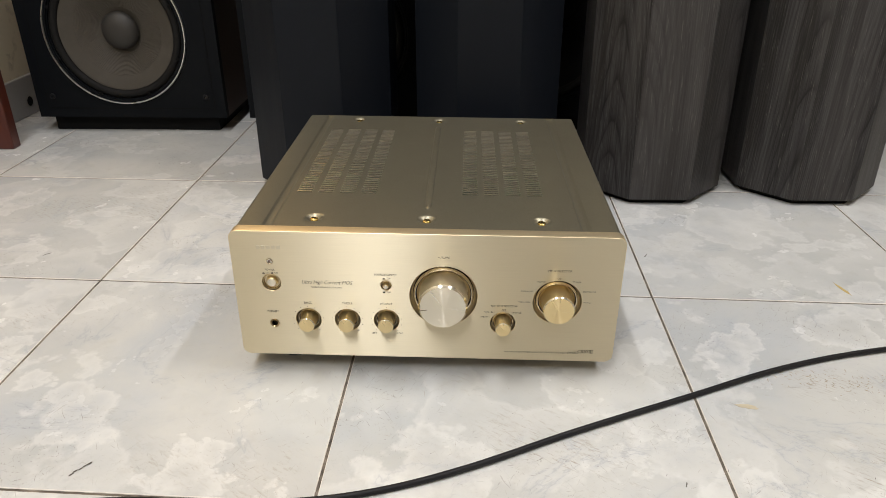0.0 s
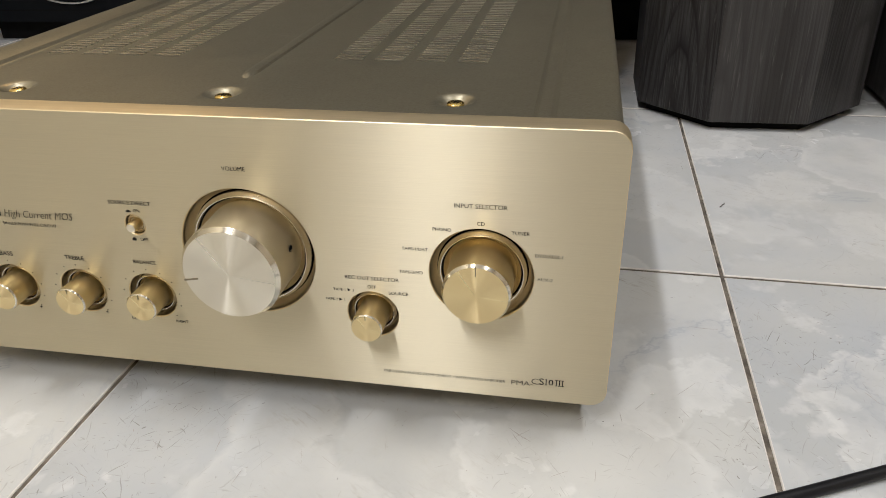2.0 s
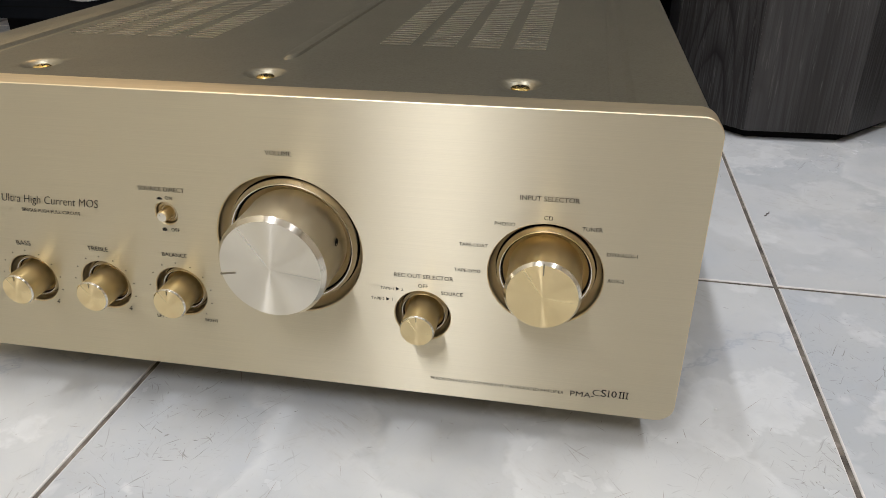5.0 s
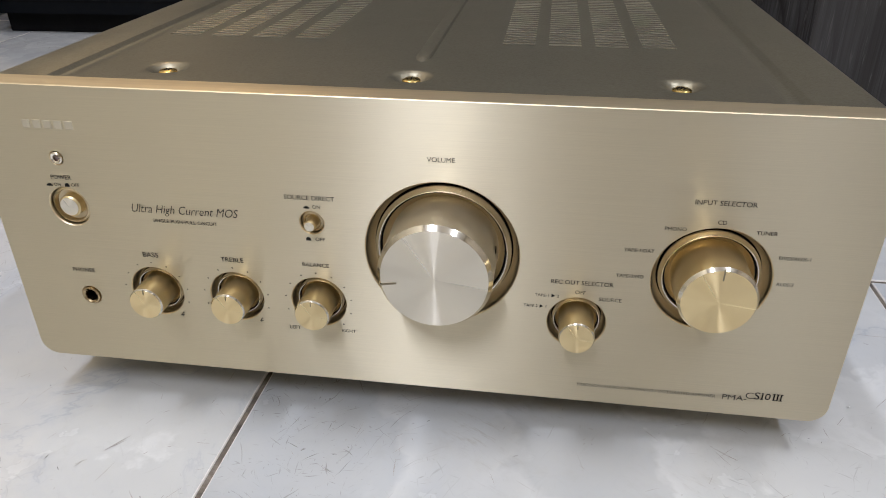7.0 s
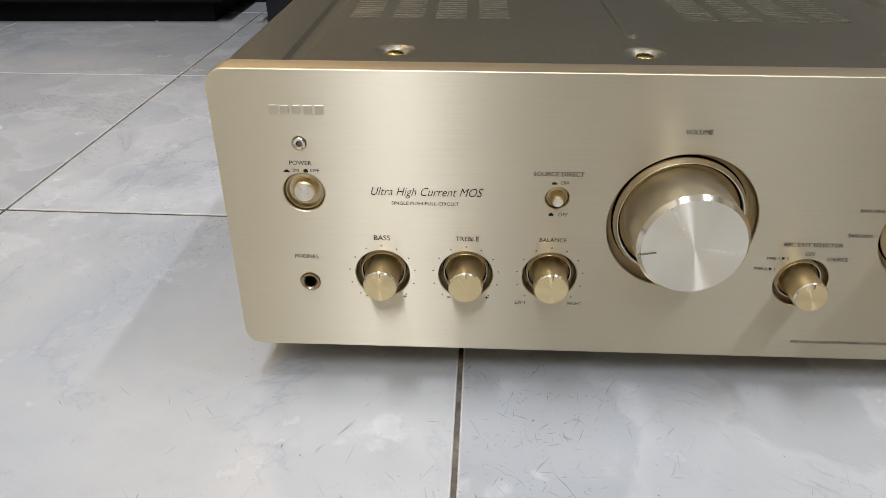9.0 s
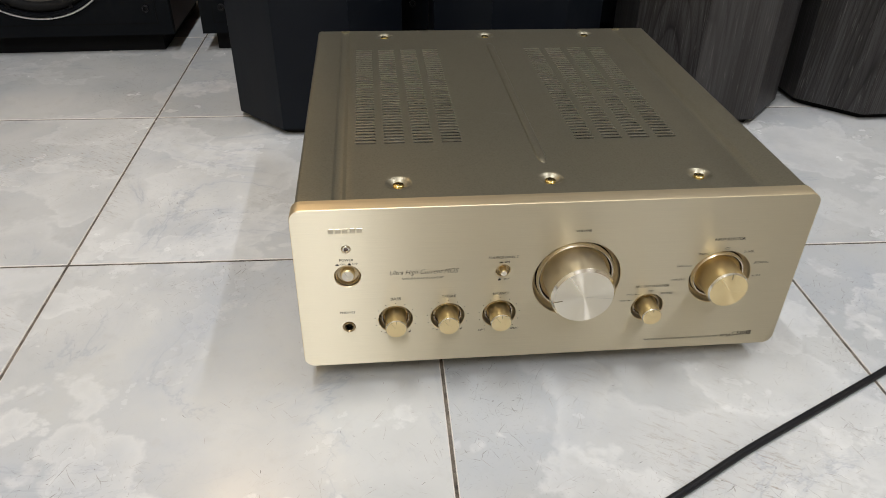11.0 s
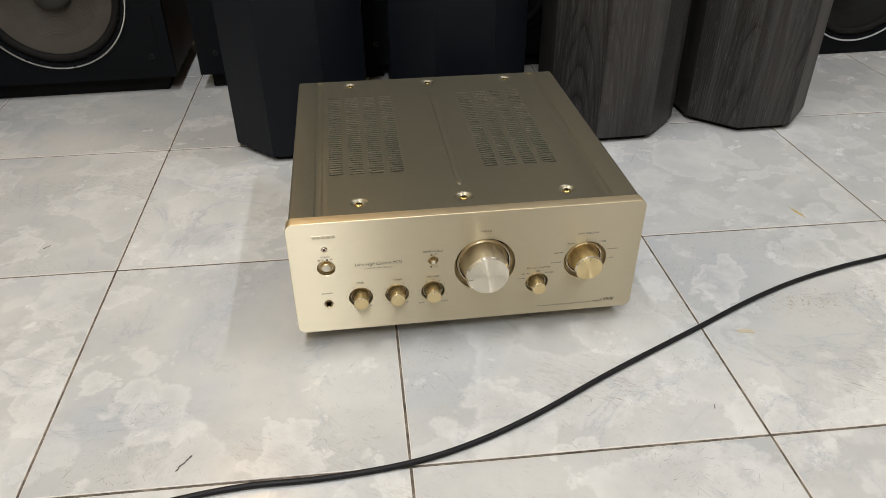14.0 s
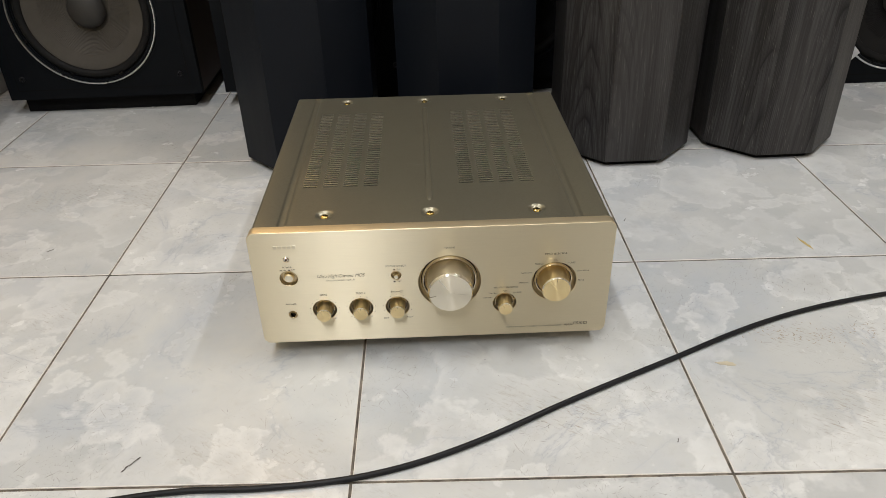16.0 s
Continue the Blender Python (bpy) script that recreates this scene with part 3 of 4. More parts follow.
def front_panel():
    bm = bmesh.new()
    uv = bm.loops.layers.uv.new("brush")
    b = 0.0005
    loops = [[bm.verts.new((x + CX, y, z)) for x, z in rounded(PW - i, PB + i, PT - i, 0.0095 - i)] for y, i in ((0.0, b), (b * 0.7, b * 0.25), (b * 1.6, 0.0), (0.0148, 0.0), (0.0155, 0.0008))]
    edges = [bm.edges.new((loops[0][i], loops[0][(i + 1) % len(loops[0])])) for i in range(len(loops[0]))]
    rims = []
    for name, (hx, hz, r) in HOLES.items():
        n = 96 if r > 0.02 else 48 if r > 0.01 else 28
        rim = [bm.verts.new((hx + (r + 0.0005) * math.cos(2 * math.pi * k / n), 0.0, hz + (r + 0.0005) * math.sin(2 * math.pi * k / n))) for k in range(n)]
        edges += [bm.edges.new((rim[k], rim[(k + 1) % n])) for k in range(n)]
        rims.append((rim, name))
    bmesh.ops.triangle_fill(bm, use_beauty=True, use_dissolve=False, edges=edges, normal=(0, -1, 0))
    for a, c in zip(loops, loops[1:]):
        for i in range(len(a)):
            j = (i + 1) % len(a)
            bm.faces.new((a[i], a[j], c[j], c[i])).material_index = 1
    bm.faces.new(loops[-1]).material_index = 1
    for rim, name in rims:
        hx, hz, r = HOLES[name]
        n, prev = len(rim), rim
        # the hole floors are coloured DARK to paint in the shade of the gap
        for rr, yy, mi in ((r, 0.0006, 1), (r, DEPTH[name], 2), (0, DEPTH[name], 3)):
            if rr == 0:
                bm.faces.new(prev).material_index = mi
                break
            ring = [bm.verts.new((hx + rr * math.cos(2 * math.pi * k / n), yy, hz + rr * math.sin(2 * math.pi * k / n))) for k in range(n)]
            for k in range(n):
                bm.faces.new((prev[k], prev[(k + 1) % n], ring[(k + 1) % n], ring[k])).material_index = mi
            prev = ring
    for f in bm.faces:
        for lp in f.loops:
            lp[uv].uv = (lp.vert.co.z, lp.vert.co.x)
    return bm


part("front_panel", front_panel(), [PANEL, EDGE, RECESS, DARK], amp, "brushed champagne aluminium front panel", 30)

# cover: top sheet with pressed grooves, dimples and rows of cooling slots, and the two sides
CW, CY0, CY1, CT = 0.2133, 0.0157, 0.4455, 0.1834
SCREWS = [(sx, sy) for sy in (0.0425, 0.4245) for sx in (-0.128, 0.0, 0.130)]


def top_cover():
    bm = bmesh.new()
    sc = 0.0125
    groove = {}
    for g in (-0.177, 0.177):
        for dx, dz in ((-0.0056, 0), (-0.0050, -0.0003), (-0.0038, -0.0021), (-0.0030, -0.0025), (0.0022, -0.0025), (0.0034, -0.0021), (0.0056, -0.0004), (0.0066, 0)):
            groove[g + dx] = dz
    xs = set(groove) | {CX - CW + 0.004, CX + CW - 0.004}
    ys = {CY0, CY1}
    for sx, sy in SCREWS:
        xs |= {round(sx - sc, 5), round(sx + sc, 5)}
        ys |= {round(sy - sc, 5), round(sy + sc, 5)}
    slot_x, slot_y = [], []
    for v0 in (-0.1635, 0.0400):
        for c in range(4):
            a = round(v0 + c * 0.0263, 5)
            slot_x.append((a, round(a + 0.0185, 5)))
            xs |= set(slot_x[-1])
    pitch, rows = 0.2585 / 40, 40
    for k in range(rows):
        a = round(0.1165 + k * pitch, 5)
        slot_y.append((a, round(a + 0.0033, 5)))
        ys |= set(slot_y[-1])
    xs, ys = sorted(xs), sorted(ys)
    near = lambda a, pairs: any(p[0] - 1e-6 < a < p[1] + 1e-6 for p in pairs)
    cache = {}

    def vert(x, y, z):
        key = (round(x, 6), round(y, 6), round(z, 6))
        if key not in cache:
            cache[key] = bm.verts.new((x, y, z))
        return cache[key]

    for xa, xb in zip(xs, xs[1:]):
        mx = (xa + xb) / 2
        for ya, yb in zip(ys, ys[1:]):
            my = (ya + yb) / 2
            if any(abs(mx - sx) < sc and abs(my - sy) < sc for sx, sy in SCREWS):
                continue
            za, zb = CT + groove.get(xa, 0), CT + groove.get(xb, 0)
            if near(mx, slot_x) and near(my, slot_y):
                lo = CT - 0.0011
                f = [((xa, ya), (xb, ya)), ((xb, ya), (xb, yb)), ((xb, yb), (xa, yb)), ((xa, yb), (xa, ya))]
                for (px, py), (qx, qy) in f:
                    bm.faces.new((vert(px, py, CT), vert(qx, qy, CT), vert(qx, qy, lo), vert(px, py, lo))).material_index = 1
                continue
            if near(mx, slot_x) and slot_y[0][0] < my < slot_y[-1][1]:
                # the bars between the slots are slightly crowned
                h, cuts = 0.0003, [(ya, 0), (ya + 0.3 * (yb - ya), 1), (ya + 0.7 * (yb - ya), 1), (yb, 0)]
                for (ca, ha), (cb, hb) in zip(cuts, cuts[1:]):
                    bm.faces.new((vert(xa, ca, CT + ha * h), vert(xb, ca, CT + ha * h), vert(xb, cb, CT + hb * h), vert(xa, cb, CT + hb * h)))
                continue
            bm.faces.new((vert(xa, ya, za), vert(xb, ya, zb), vert(xb, yb, zb), vert(xa, yb, za)))
    # dimples
    n = 32
    for sx, sy in SCREWS:
        rings = []
        for r, z in ((None, 0), (0.0112, 0), (0.0104, -0.0003), (0.0085, -0.0014), (0.0062, -0.0034), (0.0050, -0.0040), (0.0, -0.0040)):
            ring = []
            for k in range(n):
                a = 2 * math.pi * k / n
                rr = sc / max(abs(math.cos(a)), abs(math.sin(a))) if r is None else r
                ring.append(vert(sx + rr * math.cos(a), sy + rr * math.sin(a), CT + z))
            rings.append(ring)
        for a, c in zip(rings, rings[1:]):
            for k in range(n):
                q = list(dict.fromkeys((a[k], a[(k + 1) % n], c[(k + 1) % n], c[k])))
                if len(q) > 2:
                    bm.faces.new(q)
    # rounded shoulders, sides and back
    prof = [(CW - 0.004, CT)] + [(CW - 0.004 + 0.004 * math.sin(math.pi * k / 12), CT - 0.004 + 0.004 * math.cos(math.pi * k / 12)) for k in range(1, 7)] + [(CW, 0.026), (CW - 0.0015, 0.026)]
    for s in (-1, 1):
        for (xa, za), (xb, zb) in zip(prof, prof[1:]):
            bm.faces.new((bm.verts.new((CX + s * xa, CY0, za)), bm.verts.new((CX + s * xb, CY0, zb)), bm.verts.new((CX + s * xb, CY1, zb)), bm.verts.new((CX + s * xa, CY1, za))))
    back = [(s * x, z) for s in (1,) for x, z in prof[:-1]] + [(-x, z) for x, z in reversed(prof[:-1])]
    bm.faces.new([bm.verts.new((CX + x, CY1, z)) for x, z in back])
    # the pressed rib down the middle
    rib = []
    for hw, z in ((0.0044, 0.00005), (0.0034, 0.0012), (0.0016, 0.0016)):
        ring = []
        for cy, a0 in ((0.380, 0), (0.084, 180)):
            for k in range(9):
                a = math.radians(a0 + 180 * k / 8)
                ring.append(bm.verts.new((hw * math.cos(a), cy + 3 * hw * math.sin(a), CT + z)))
        rib.append(ring)
    for a, c in zip(rib, rib[1:]):
        for k in range(len(a)):
            bm.faces.new((a[k], a[(k + 1) % len(a)], c[(k + 1) % len(c)], c[k]))
    bm.faces.new(rib[-1])
    bmesh.ops.remove_doubles(bm, verts=bm.verts, dist=0.00002)
    return bm


# the slot walls get a paler metal than the cover
CUT = plain_metal("pale_slot_wall", (0.78, 0.73, 0.62), 0.5)
part("top_cover", top_cover(), [COVER, CUT], amp, "bronze painted steel cover with cooling slots", 35)
part("chassis", box(bmesh.new(), CX - CW + 0.003, CX + CW - 0.003, CY0 + 0.001, CY1 - 0.002, 0.022, 0.150, 0.002), INNER, amp, "dark chassis under the cover")
for fx in (-0.165, 0.165):
    for fy in (0.06, 0.385):
        bm = bmesh.new()
        bmesh.ops.create_cone(bm, cap_ends=True, segments=32, radius1=0.026, radius2=0.029, depth=0.0225 - (LEANY * fx - LEANX * fy), matrix=Matrix.Translation((fx, fy, (0.0225 + LEANY * fx - LEANX * fy) / 2)))
        part("foot", bm, RUBBER, amp, "round black foot", 40)


def screw():
    bm = bmesh.new()
    lathe(bm, [(0.0046, 0.0), (0.0046, -0.0016), (0.0038, -0.0022), (0.0, -0.0024)], 0, 0, 20)
    for k in range(2):
        b = box(bmesh.new(), -0.0022, 0.0022, -0.00250, -0.0021, -0.0003, 0.0003)
        b.transform(Matrix.Rotation(math.radians(45 + 90 * k), 4, "Y"))
        me = bpy.data.meshes.new("slot")
        for f in b.faces:
            f.material_index = 1
        b.to_mesh(me), b.free()
        bm.from_mesh(me)
        bpy.data.meshes.remove(me)
    return finish(bm, "cover_screw", [BRASS, DARK], 40)


screw_mesh = screw()
for k, (sx, sy) in enumerate(SCREWS):
    ob = new("cover_screw", screw_mesh)
    ob.parent = amp
    ob.matrix_basis = pose(sx, sy, CT - 0.0033, -90, 0, 0) @ pose(0, 0, 0, 0, 37 * k, 0)
    tagged(ob, "brass cross-head screw")


def knob(name, hole, r, length, face, barrel, label, notch=None):
    hx, hz, hr = HOLES[hole]
    d = DEPTH[hole] - 0.0005
    k = part(name, turned([(r + 0.0004, d), (r + 0.0002, d * 0.5), (r, -0.001), (r, -length + r * 0.10), (r - r * 0.015, -length + r * 0.085)], hx, hz, 72), barrel, amp, label, 35)
    part("chamfer", turned([(r, -length + r * 0.10), (r - r * 0.07, -length)], hx, hz, 72), POLISHED, k, "bright turned edge", 40)
    part("face", turned([(r - r * 0.07, -length), (r * 0.5, -length - 0.00015), (0.0, -length - 0.0002)], hx, hz, 72), face, k, "spun metal face")
    w = hr - r
    a, b = r + 0.63 * w, r + 0.42 * w
    # a bright cup rim stands in the recess, its bevel facing outwards; the dark line inside it is painted shade, the
    # one outside is the dark hole floor
    part("collar", turned([(a, d * 0.92), (a, d * 0.56), (a - 0.03 * w, d * 0.52), (b + 0.05 * w, d * 0.34), (b, d * 0.35), (b - 0.03 * w, d * 0.50)], hx, hz, 72), COLLAR, k, "bright bevelled collar in the recess", 25)
    part("slit_shade", turned([(b - 0.03 * w, d * 0.50), (b - 0.06 * w, d * 0.58), (b - 0.11 * w, d * 0.58)], hx, hz, 72), DARK, k, "dark band painted as the shade inside the collar")
    part("dish", turned([(b - 0.11 * w, d * 0.58), (b - 0.18 * w, d * 0.72), (r + 0.06 * w, d * 0.88), (r, d * 0.90)], hx, hz, 72), RECESS, k, "hollow bronze ring round the knob", 50)
    part("trough", turned([(hr - 0.0004, d * 0.22), (hr - 0.06 * w, d * 0.50), (a + 0.14 * w, d * 0.80), (a + 0.07 * w, d * 0.84)], hx, hz, 72), RECESS, k, "bronze trough round the collar", 50)
    if notch is not None:
        b = box(bmesh.new(), r * 0.66, r * 0.955, -length - 0.0004, -length + 0.001, -r * 0.011 - 0.0001, r * 0.011 + 0.0001)
        b.transform(Matrix.Translation((hx, 0, hz)) @ Matrix.Rotation(-math.radians(notch), 4, "Y"))
        part("pointer", b, ENGRAVED, k, "engraved pointer line")
    return k


vk = knob("volume_knob", "volume", 0.0272, 0.0245, SPUN_SILVER, BARREL, "large champagne volume knob", 190)
grub = turned([(0, 0), (0.0014, 0), (0.0016, -0.0003), (0.0022, 0)], 0, 0, 16)
grub.transform(Matrix.Translation((0.021 + 0.0266, -0.0035, 0.1077 + 0.0064)) @ Matrix.Rotation(math.radians(90), 4, "Z"))
part("grub_screw_hole", grub, DARK, vk, "small dark grub screw hole")
knob("input_knob", "input", 0.0176, 0.0195, SPUN_GOLD, BARREL_GOLD, "gold input selector knob", 90)
knob("record_knob", "rec", 0.0087, 0.0145, SPUN_GOLD, BARREL_GOLD, "small gold record selector knob", 90)
for nm in ("balance", "treble", "bass"):
    knob("tone_knob", nm, 0.0091, 0.0135, SPUN_GOLD, BARREL_GOLD, "small gold tone knob", 88)


def button(name, hole, r, out, label):
    hx, hz, hr = HOLES[hole]
    d = DEPTH[hole] - 0.0003
    b = part(name, turned([(r * 1.05, d), (r, -out + 0.0016), (r, -out + 0.0008), (r * 0.85, -out), (0, -out - 0.0003)], hx, hz, 40), BARREL_GOLD, amp, label, 35)
    part("face", turned([(r * 0.84, -out - 0.0001), (0, -out - 0.0005)], hx, hz, 40), SPUN_SILVER, b, "spun metal face")
    part("rim", turned([(hr - 0.0004, d), (hr - 0.0005, 0.002), (hr - 0.0016, 0.0014), (hr - 0.0022, d * 0.7), (r, d * 0.8)], hx, hz, 40), RECESS, b, "bronze rim")


button("power_button", "power", 0.0058, 0.0002, "round champagne power button")
button("direct_button", "direct", 0.0029, 0.0045, "small champagne push button")
hx, hz, hr = HOLES["phones"]
jack = part("phones_jack", turned([(0.0051, 0.004), (0.0051, -0.0008), (0.0043, -0.0012), (0.0034, -0.0004), (0.0032, 0.010)], hx, hz, 32), SOCKET, amp, "bronze headphone socket", 40)
part("bore", turned([(0.0031, 0.0085), (0, 0.0085)], hx, hz, 24), DARK, jack)
hx, hz, hr = HOLES["led"]
led = part("indicator", turned([(0.0032, 0.0018), (0.0032, -0.0003), (0.0026, -0.0008), (0.0016, -0.0003), (0.0015, 0.0012)], hx, hz, 28), POLISHED, amp, "power indicator in a bright ring", 40)
part("lens", turned([(0.0015, 0.0010), (0.001, 0.0004), (0, 0.0002)], hx, hz, 20), LENS, led, "unlit pinkish grey lens", 60)

# maker's mark: five plain raised bars
for k in range(5):
    wb = 0.0042
    bx = -0.1855 + k * 0.0056
    part("emblem_bar", box(bmesh.new(), bx, bx + wb, -0.0003, 0.0005, 0.1630, 0.1674, 0.0002, 1), EMBLEM, amp, "plain raised emblem bar")

PRINT = [("VOLUME", 0.021, 0.1570, 0.0130), ("INPUT SELECTOR", 0.149, 0.1420, 0.0267), ("CD", 0.149, 0.1325, 0.0040), ("PHONO", 0.1292, 0.1282, 0.0096),
         ("TUNER", 0.1690, 0.1282, 0.0092), ("TAPE-1/DAT", 0.1145, 0.1160, 0.0138), ("TAPE-2/MD", 0.1118, 0.1018, 0.0128), ("DVD/AUX-1", 0.1835, 0.1160, 0.0138),
         ("AUX-2", 0.1820, 0.1022, 0.0078), ("REC OUT SELECTOR", 0.0900, 0.0962, 0.0300), ("OFF", 0.0896, 0.0908, 0.0050), ("SOURCE", 0.1042, 0.0876, 0.0108),
         ("BALANCE", -0.0437, 0.0970, 0.0140), ("TREBLE", -0.0885, 0.0970, 0.0122), ("BASS", -0.1335, 0.0970, 0.0086), ("LEFT", -0.0585, 0.0575, 0.0062), ("RIGHT", -0.0290, 0.0575, 0.0076),
         ("SOURCE DIRECT", -0.0437, 0.1345, 0.0252), ("ON", -0.0405, 0.1298, 0.0040), ("OFF", -0.0400, 0.1120, 0.0048), ("POWER", -0.1728, 0.1392, 0.0112), ("ON", -0.1758, 0.1352, 0.0036),
         ("OFF", -0.1660, 0.1352, 0.0044), ("PHONES", -0.1745, 0.0850, 0.0126), ("SINGLE PUSH-PULL CIRCUIT", -0.1105, 0.1174, 0.0345),
         ("PRECISION AUDIO COMPONENT / INTEGRATED AMPLIFIER", 0.1278, 0.0340, 0.0700), ("TAPE-1 \u25b6 2", 0.0735, 0.0880, 0.0118), ("TAPE-2 \u25b6 1", 0.0680, 0.0815, 0.0112),
         ("+", -0.1222, 0.0602, 0.0022), ("+", -0.0772, 0.0602, 0.0022), ("-", -0.1430, 0.0602, 0.0018), ("-", -0.0980, 0.0602, 0.0018)]
for text, cx, cz, w in PRINT:
    part("lettering", words(text, cx, cz + LEANY * cx, w), INK, amp)
part("script_lettering", words("Ultra High Current MOS", -0.1095, 0.1221, 0.0570, 1.2, 0.35, bold=-0.009), INK, amp)
part("model_lettering", words("PMA-", 0.1722, 0.0355, 0.0120, 0.85), INK, amp)
# the model mark: an open swash, then heavy serif figures
MARK = LEANY * 0.188
for text, cx, w in (("S", 0.1829, 0.0027), ("0", 0.1881, 0.0027)):
    part("model_lettering", words(text, cx, 0.0359 + MARK, w, 0.95, bold=0.004), INK, amp)
bm = bmesh.new()
for cx in (0.18545, 0.1911, 0.1928, 0.1945):
    box(bm, cx - 0.00026, cx + 0.00026, -0.0004, -0.0001, 0.0340 + MARK, 0.0378 + MARK)
    for z in (0.03385, 0.0377):
        box(bm, cx - (0.0004 if cx < 0.19 and z > 0.036 else 0.0007), cx + (0.0003 if cx < 0.19 and z > 0.036 else 0.0007), -0.0004, -0.0001, z + MARK, z + 0.0002 + MARK)
part("model_lettering", bm, INK, amp, "serif upright strokes")
bm = bmesh.new()
prev = None
for k in range(29):
    a, hw = math.radians(40 + 310 * k / 28), 0.00010 + 0.00016 * math.sin(math.pi * k / 28)
    lift = 0.0007 * max(0, (k - 20) / 8)
    now = [bm.verts.new((0.1797 + (0.0021 + e) * math.cos(a) + lift, -0.0002, 0.0357 + MARK + (0.0017 + e) * math.sin(a) - lift)) for e in (-hw, hw)]
    if prev:
        bm.faces.new((prev[0], prev[1], now[1], now[0]))
    prev = now
part("model_lettering", bm, INK, amp, "open swash")
# tiny printed signs beside the switches
for cx, cz, w, h in ((-0.0455, 0.1292, 0.0028, 0.0007), (-0.0460, 0.1118, 0.0024, 0.0013), (-0.1802, 0.1346, 0.0030, 0.0007), (-0.1705, 0.1348, 0.0022, 0.0013)):
    cz += LEANY * cx
    bm = box(bmesh.new(), cx - w / 2, cx + w / 2, -0.0004, -0.0001, cz - h / 2, cz + h / 2)
    box(bm, cx - w * 0.25, cx + w * 0.25, -0.0004, -0.0001, cz + h / 2, cz + h / 2 + 0.0005)
    part("switch_sign", bm, INK, amp)
for nm in ("balance", "treble", "bass"):
    hx, hz, hr = HOLES[nm]
    bm = bmesh.new()
    for k in range(11):
        a = math.radians(90 + (k - 5) * 27)
        bmesh.ops.create_circle(bm, cap_ends=True, segments=8, radius=0.00042, matrix=Matrix.Translation((hx + 0.0178 * math.cos(a), -0.0004, hz + 0.0178 * math.sin(a))) @ Matrix.Rotation(math.pi / 2, 4, "X"))
    part("scale_dots", bm, INK, amp)

# ---- cable ----
CABLE = [(-0.95, -0.40), (-0.70, -0.30), (-0.50, -0.245), (-0.354, -0.219), (-0.270, -0.210), (-0.190, -0.211), (-0.100, -0.205), (-0.025, -0.187), (0.054, -0.156), (0.146, -0.109), (0.215, -0.077),
         (0.303, -0.036), (0.394, 0.006), (0.475, 0.038), (0.560, 0.061), (0.650, 0.079), (0.80, 0.105), (1.00, 0.13), (1.30, 0.12)]
cable = thing("power_cable", (0, 0, 0), "thick black rubber cable lying across the floor", "cable")
part("sheath", tube(bmesh.new(), [(x, y - 0.001, 0.0036 + 0.0004 * math.sin(37 * x)) for x, y in CABLE], 0.0034), RUBBER, cable, smooth=60)

# ---- crumbs and marks on the floor ----
rng = random.Random(7)
CHIPS = [(0.248, 0.041, 2.4), (-0.653, 0.961, 6.0), (-0.76, 0.83, 3.0), (-0.45, 0.90, 3.5), (-0.43, 0.93, 3.0), (-0.505, 0.60, 3.0), (-0.51, 0.575, 4.0), (-0.62, 0.60, 2.0), (0.48, 0.058, 2.0), (0.36, -0.01, 2.0), (-0.492, 0.640, 4.5), (-0.487, 0.662, 3.5), (-0.497, 0.588, 4.5), (-0.489, 0.612, 3.0), (-0.56, 0.93, 3.0), (-0.47, 0.955, 3.5)] + [(rng.uniform(-0.95, -0.38), rng.uniform(0.25, 0.93), rng.uniform(1.2, 2.6)) for k in range(14)]
for cx, cy, mm in CHIPS:
    bm = bmesh.new()
    bmesh.ops.create_icosphere(bm, subdivisions=1, radius=mm / 2000)
    for v in bm.verts:
        v.co *= rng.uniform(0.6, 1.3)
        v.co.z = max(-0.0004, v.co.z * 0.5)
    bm.transform(Matrix.Rotation(rng.uniform(0, 6), 4, "Z"))
    ob = tagged(new("paint_chip", finish(bm, "paint_chip", CHIP)), "tiny white crumb of plaster on the tiles", "debris", "plaster crumbs")
    ob.location = (cx, cy, 0.0005)
for cx, cy, ang, ln, wd in ((0.589, 0.222, 105, 0.040, 0.005), (0.361, -0.050, 165, 0.024, 0.0085), (0.865, 0.23, 60, 0.02, 0.004)):
    bm = bmesh.new()
    n = 18
    ring = []
    for k in range(n):
        a = 2 * math.pi * k / n
        j = rng.uniform(0.65, 1.15)
        ring.append(bm.verts.new((ln / 2 * math.cos(a) * j, wd / 2 * math.sin(a) * j, 0)))
    f = bm.faces.new(ring)
    ext = bmesh.ops.extrude_face_region(bm, geom=[f])
    for v in ext["geom"]:
        if isinstance(v, bmesh.types.BMVert):
            v.co.z += 0.0003
            v.co.x *= 0.9
    ob = tagged(new("paint_smear", finish(bm, "paint_smear", YELLOW if wd < 0.008 else PALE)), "dried yellowish paint smear on a tile", "stain")
    ob.matrix_basis = pose(cx, cy, 0.00005, 0, 0, ang)

for cx, cy, ang, ln, wd in ((-0.337, -0.168, 52, 0.024, 0.003), (-0.62, 0.30, 40, 0.012, 0.003), (0.262, -0.172, 75, 0.005, 0.0014), (0.33, 0.32, 60, 0.010, 0.002)):
    bm = bmesh.new()
    for k in range(5):
        t = (k - 2) / 2.5
        bmesh.ops.create_circle(bm, cap_ends=True, segments=9, radius=wd * rng.uniform(0.25, 0.6), matrix=Matrix.Translation((t * ln / 2, rng.uniform(-0.3, 0.3) * wd, 0.0001 * k)) @ Matrix.Diagonal((1.9, 0.7, 1, 1)))
    ob = tagged(new("scuff_mark", finish(bm, "scuff_mark", SCUFF)), "dark brown scuff mark on a tile", "stain", "scuff marks")
    ob.matrix_basis = pose(cx, cy, 0.0003, 0, 0, ang)

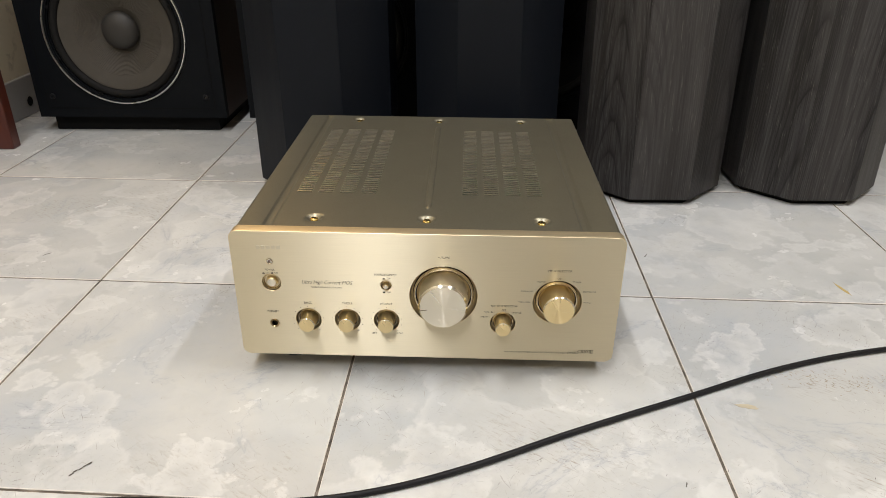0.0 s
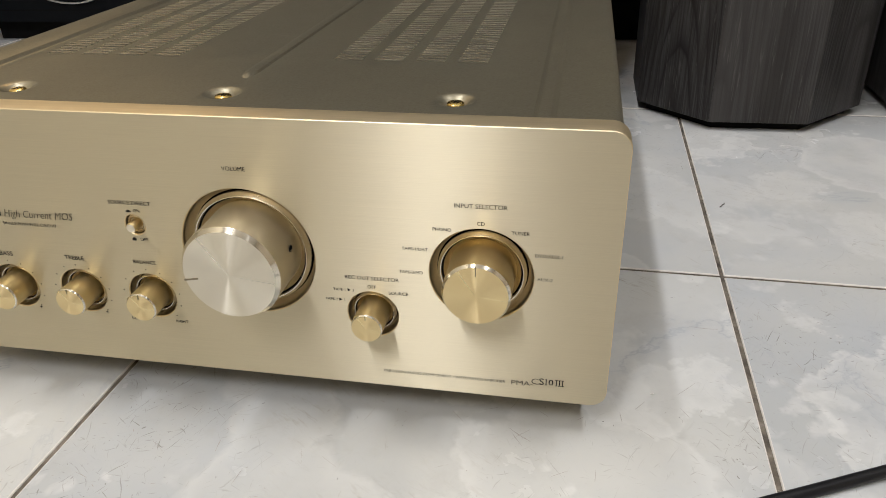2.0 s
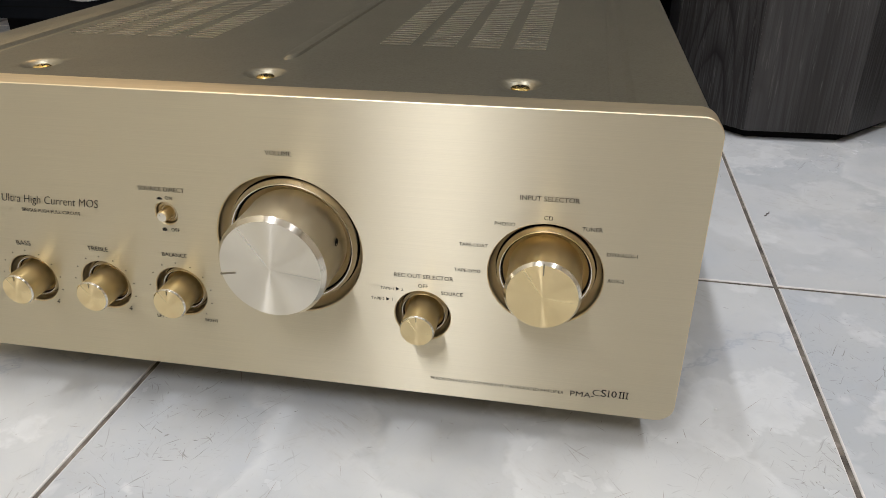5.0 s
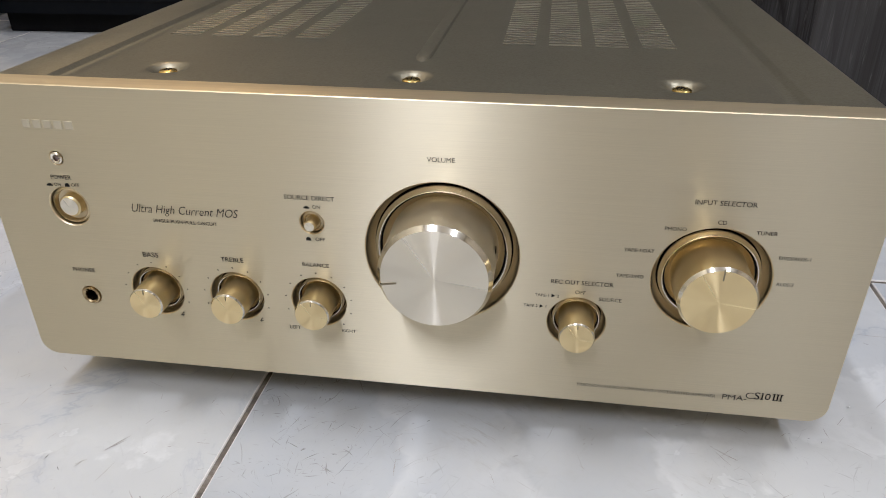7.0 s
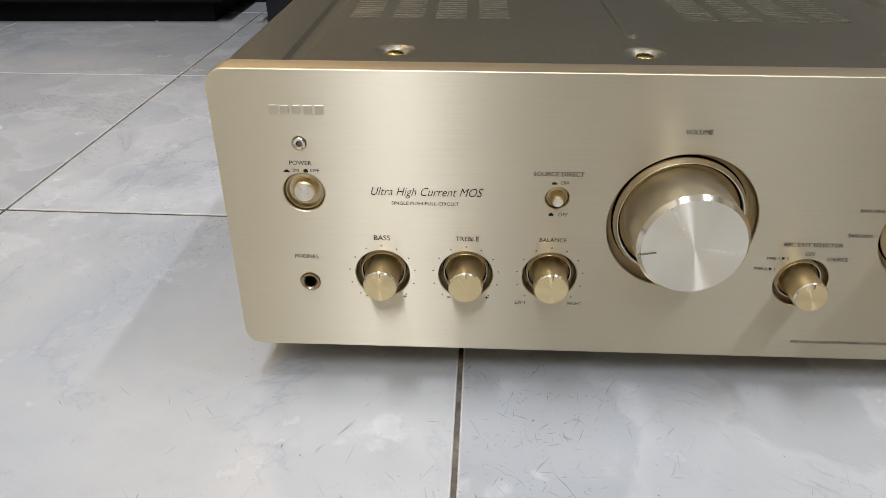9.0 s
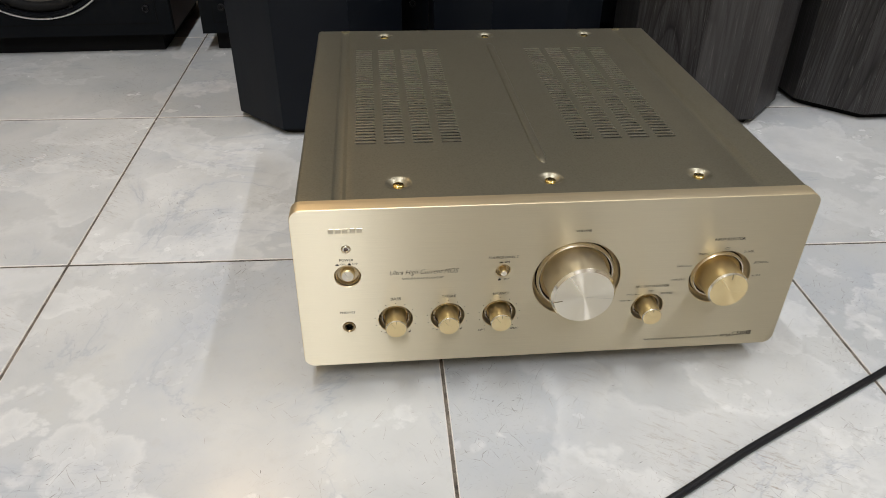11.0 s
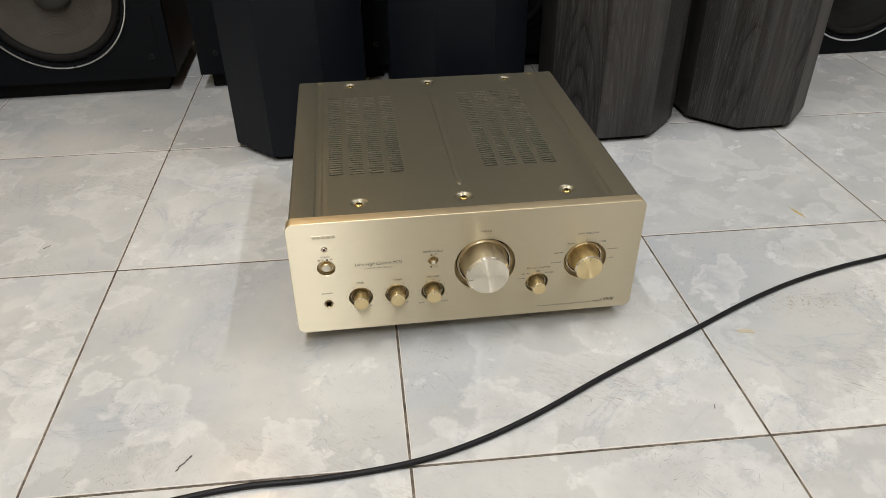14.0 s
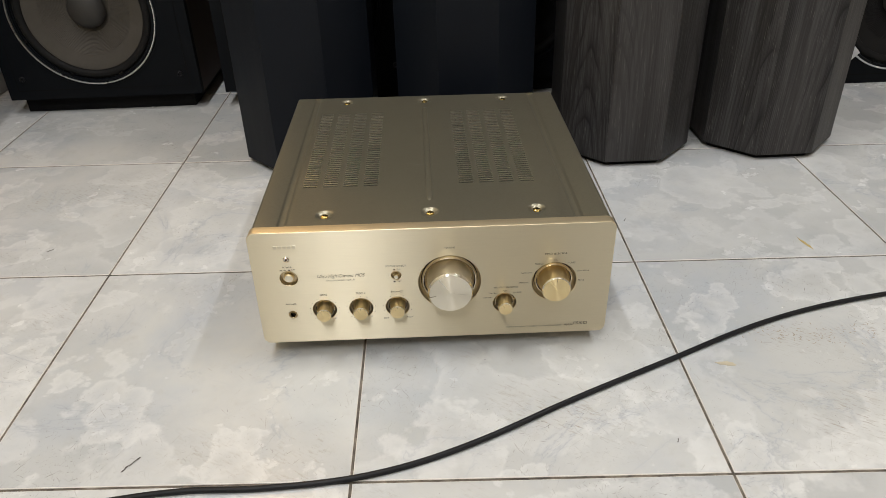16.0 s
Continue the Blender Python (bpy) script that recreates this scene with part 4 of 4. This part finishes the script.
# thin scratches scattered over the tiles, thickest before the amplifier, and two brown rubbed spots
def strokes(name, label, material, spots):
    bm = bmesh.new()
    for cx, cy, ang, ln, wd in spots:
        d, bend, z = Vector((math.cos(ang), math.sin(ang), 0)), rng.uniform(-0.10, 0.10), rng.uniform(0.00012, 0.00028)
        side = Vector((-d.y, d.x, 0))
        prev = None
        for k in range(5):
            f = k / 4 - 0.5
            mid = Vector((cx, cy, z)) + d * (f * ln) + side * (bend * ln * (f * f - 0.25))
            half = wd * (0.5 - abs(f) * 0.7) * rng.uniform(0.7, 1.2)
            now = [bm.verts.new(mid - side * half), bm.verts.new(mid + side * half)]
            if prev:
                bm.faces.new((prev[0], prev[1], now[1], now[0]))
            prev = now
    return tagged(new(name, finish(bm, name, material)), label, "stain", kind="stuff")


def spread(n, xa, xb, ya, yb, short, long, wide):
    return [(rng.uniform(xa, xb), rng.uniform(ya, yb), rng.choice((0.3, 1.0, 1.35, 2.1, 2.6)) + rng.gauss(0, 0.3), short + (long - short) * rng.random() ** 2.5, rng.uniform(0.4, 1.0) * wide) for k in range(n)]


strokes("fine_scratches", "fine grey-brown scratches on the glazed tiles", SCRATCH, spread(260, -0.25, 0.30, -0.15, 0.03, 0.0015, 0.016, 0.00042) + spread(150, 0.22, 0.62, -0.25, 0.30, 0.002, 0.02, 0.0005) + spread(130, -0.75, -0.1, -0.25, 0.35, 0.002, 0.022, 0.00045))
strokes("dark_scratches", "short dark scratches on the glazed tiles", SCUFF, spread(70, -0.2, 0.55, -0.17, 0.04, 0.0010, 0.0050, 0.00045) + spread(35, -0.7, 0.6, -0.3, 0.3, 0.0012, 0.005, 0.0006))
rubbed = [(rng.gauss(cx, 0.026), rng.gauss(cy, 0.009), rng.gauss(2.75, 0.9), rng.uniform(0.0015, 0.007), rng.uniform(0.0005, 0.0013)) for cx, cy in ((0.455, 0.008), (0.50, -0.006), (0.585, 0.004)) for k in range(65)]
strokes("rubbed_dirt", "brown rubbed dirt in the glaze of a tile", RUBBED, rubbed)

# ---- floor: grout bed and single tiles ----
floor = tagged(new("floor", finish(box(bmesh.new(), x0 - 0.12, x1 + 0.12, y0 - 0.12, y1 + 0.12, -0.06, -0.0010), "floor", GROUT)), "glossy grey-white marble-look tiles with dark joints", "floor", kind="structure")
TX, TY, GAP, TURN, SKEW = 0.4040, 0.4105, 0.0030, -1.95, -0.021


def tile_mesh():
    bm = bmesh.new()
    a, b, e = (TX - GAP) / 2, (TY - GAP * 1.1) / 2, 0.0010
    rings = [[bm.verts.new((sx * (a - i) + SKEW * sy * (b - i), sy * (b - i), z)) for sx, sy in ((-1, -1), (1, -1), (1, 1), (-1, 1))] for z, i in ((-0.008, 0), (-0.0009, 0), (-0.0003, e * 0.3), (0, e))]
    for p, q in zip(rings, rings[1:]):
        for k in range(4):
            bm.faces.new((p[k], p[(k + 1) % 4], q[(k + 1) % 4], q[k]))
    for f in bm.faces:
        f.material_index = 1
    bm.faces.new(rings[-1])
    return finish(bm, "tile", [TILE, WORN])


tile = tile_mesh()
grid = pose(0.3105, 0.190, 0, 0, 0, TURN)
DRIFT = {-3: -0.011, -2: 0.001, -1: 0.0035, 1: -0.001}      # the joints are laid unevenly
for i in range(-6, 8):
    ua, ub = i * TX + DRIFT.get(i, 0), (i + 1) * TX + DRIFT.get(i + 1, 0)
    for j in range(-10, 6):
        m = grid @ pose((ua + ub) / 2 + SKEW * (j + 0.5) * TY, (j + 0.5) * TY, 0, 0, 0, rng.choice((0, 180))) @ Matrix.Diagonal(((ub - ua - GAP) / (TX - GAP), 1, 1, 1))
        px, py = m.translation.x, m.translation.y
        if x0 - 0.2 < px < x1 + 0.2 and y0 - 0.2 < py < y1 + 0.2:
            ob = new("tile", tile)
            ob.parent = floor
            ob.matrix_basis = m
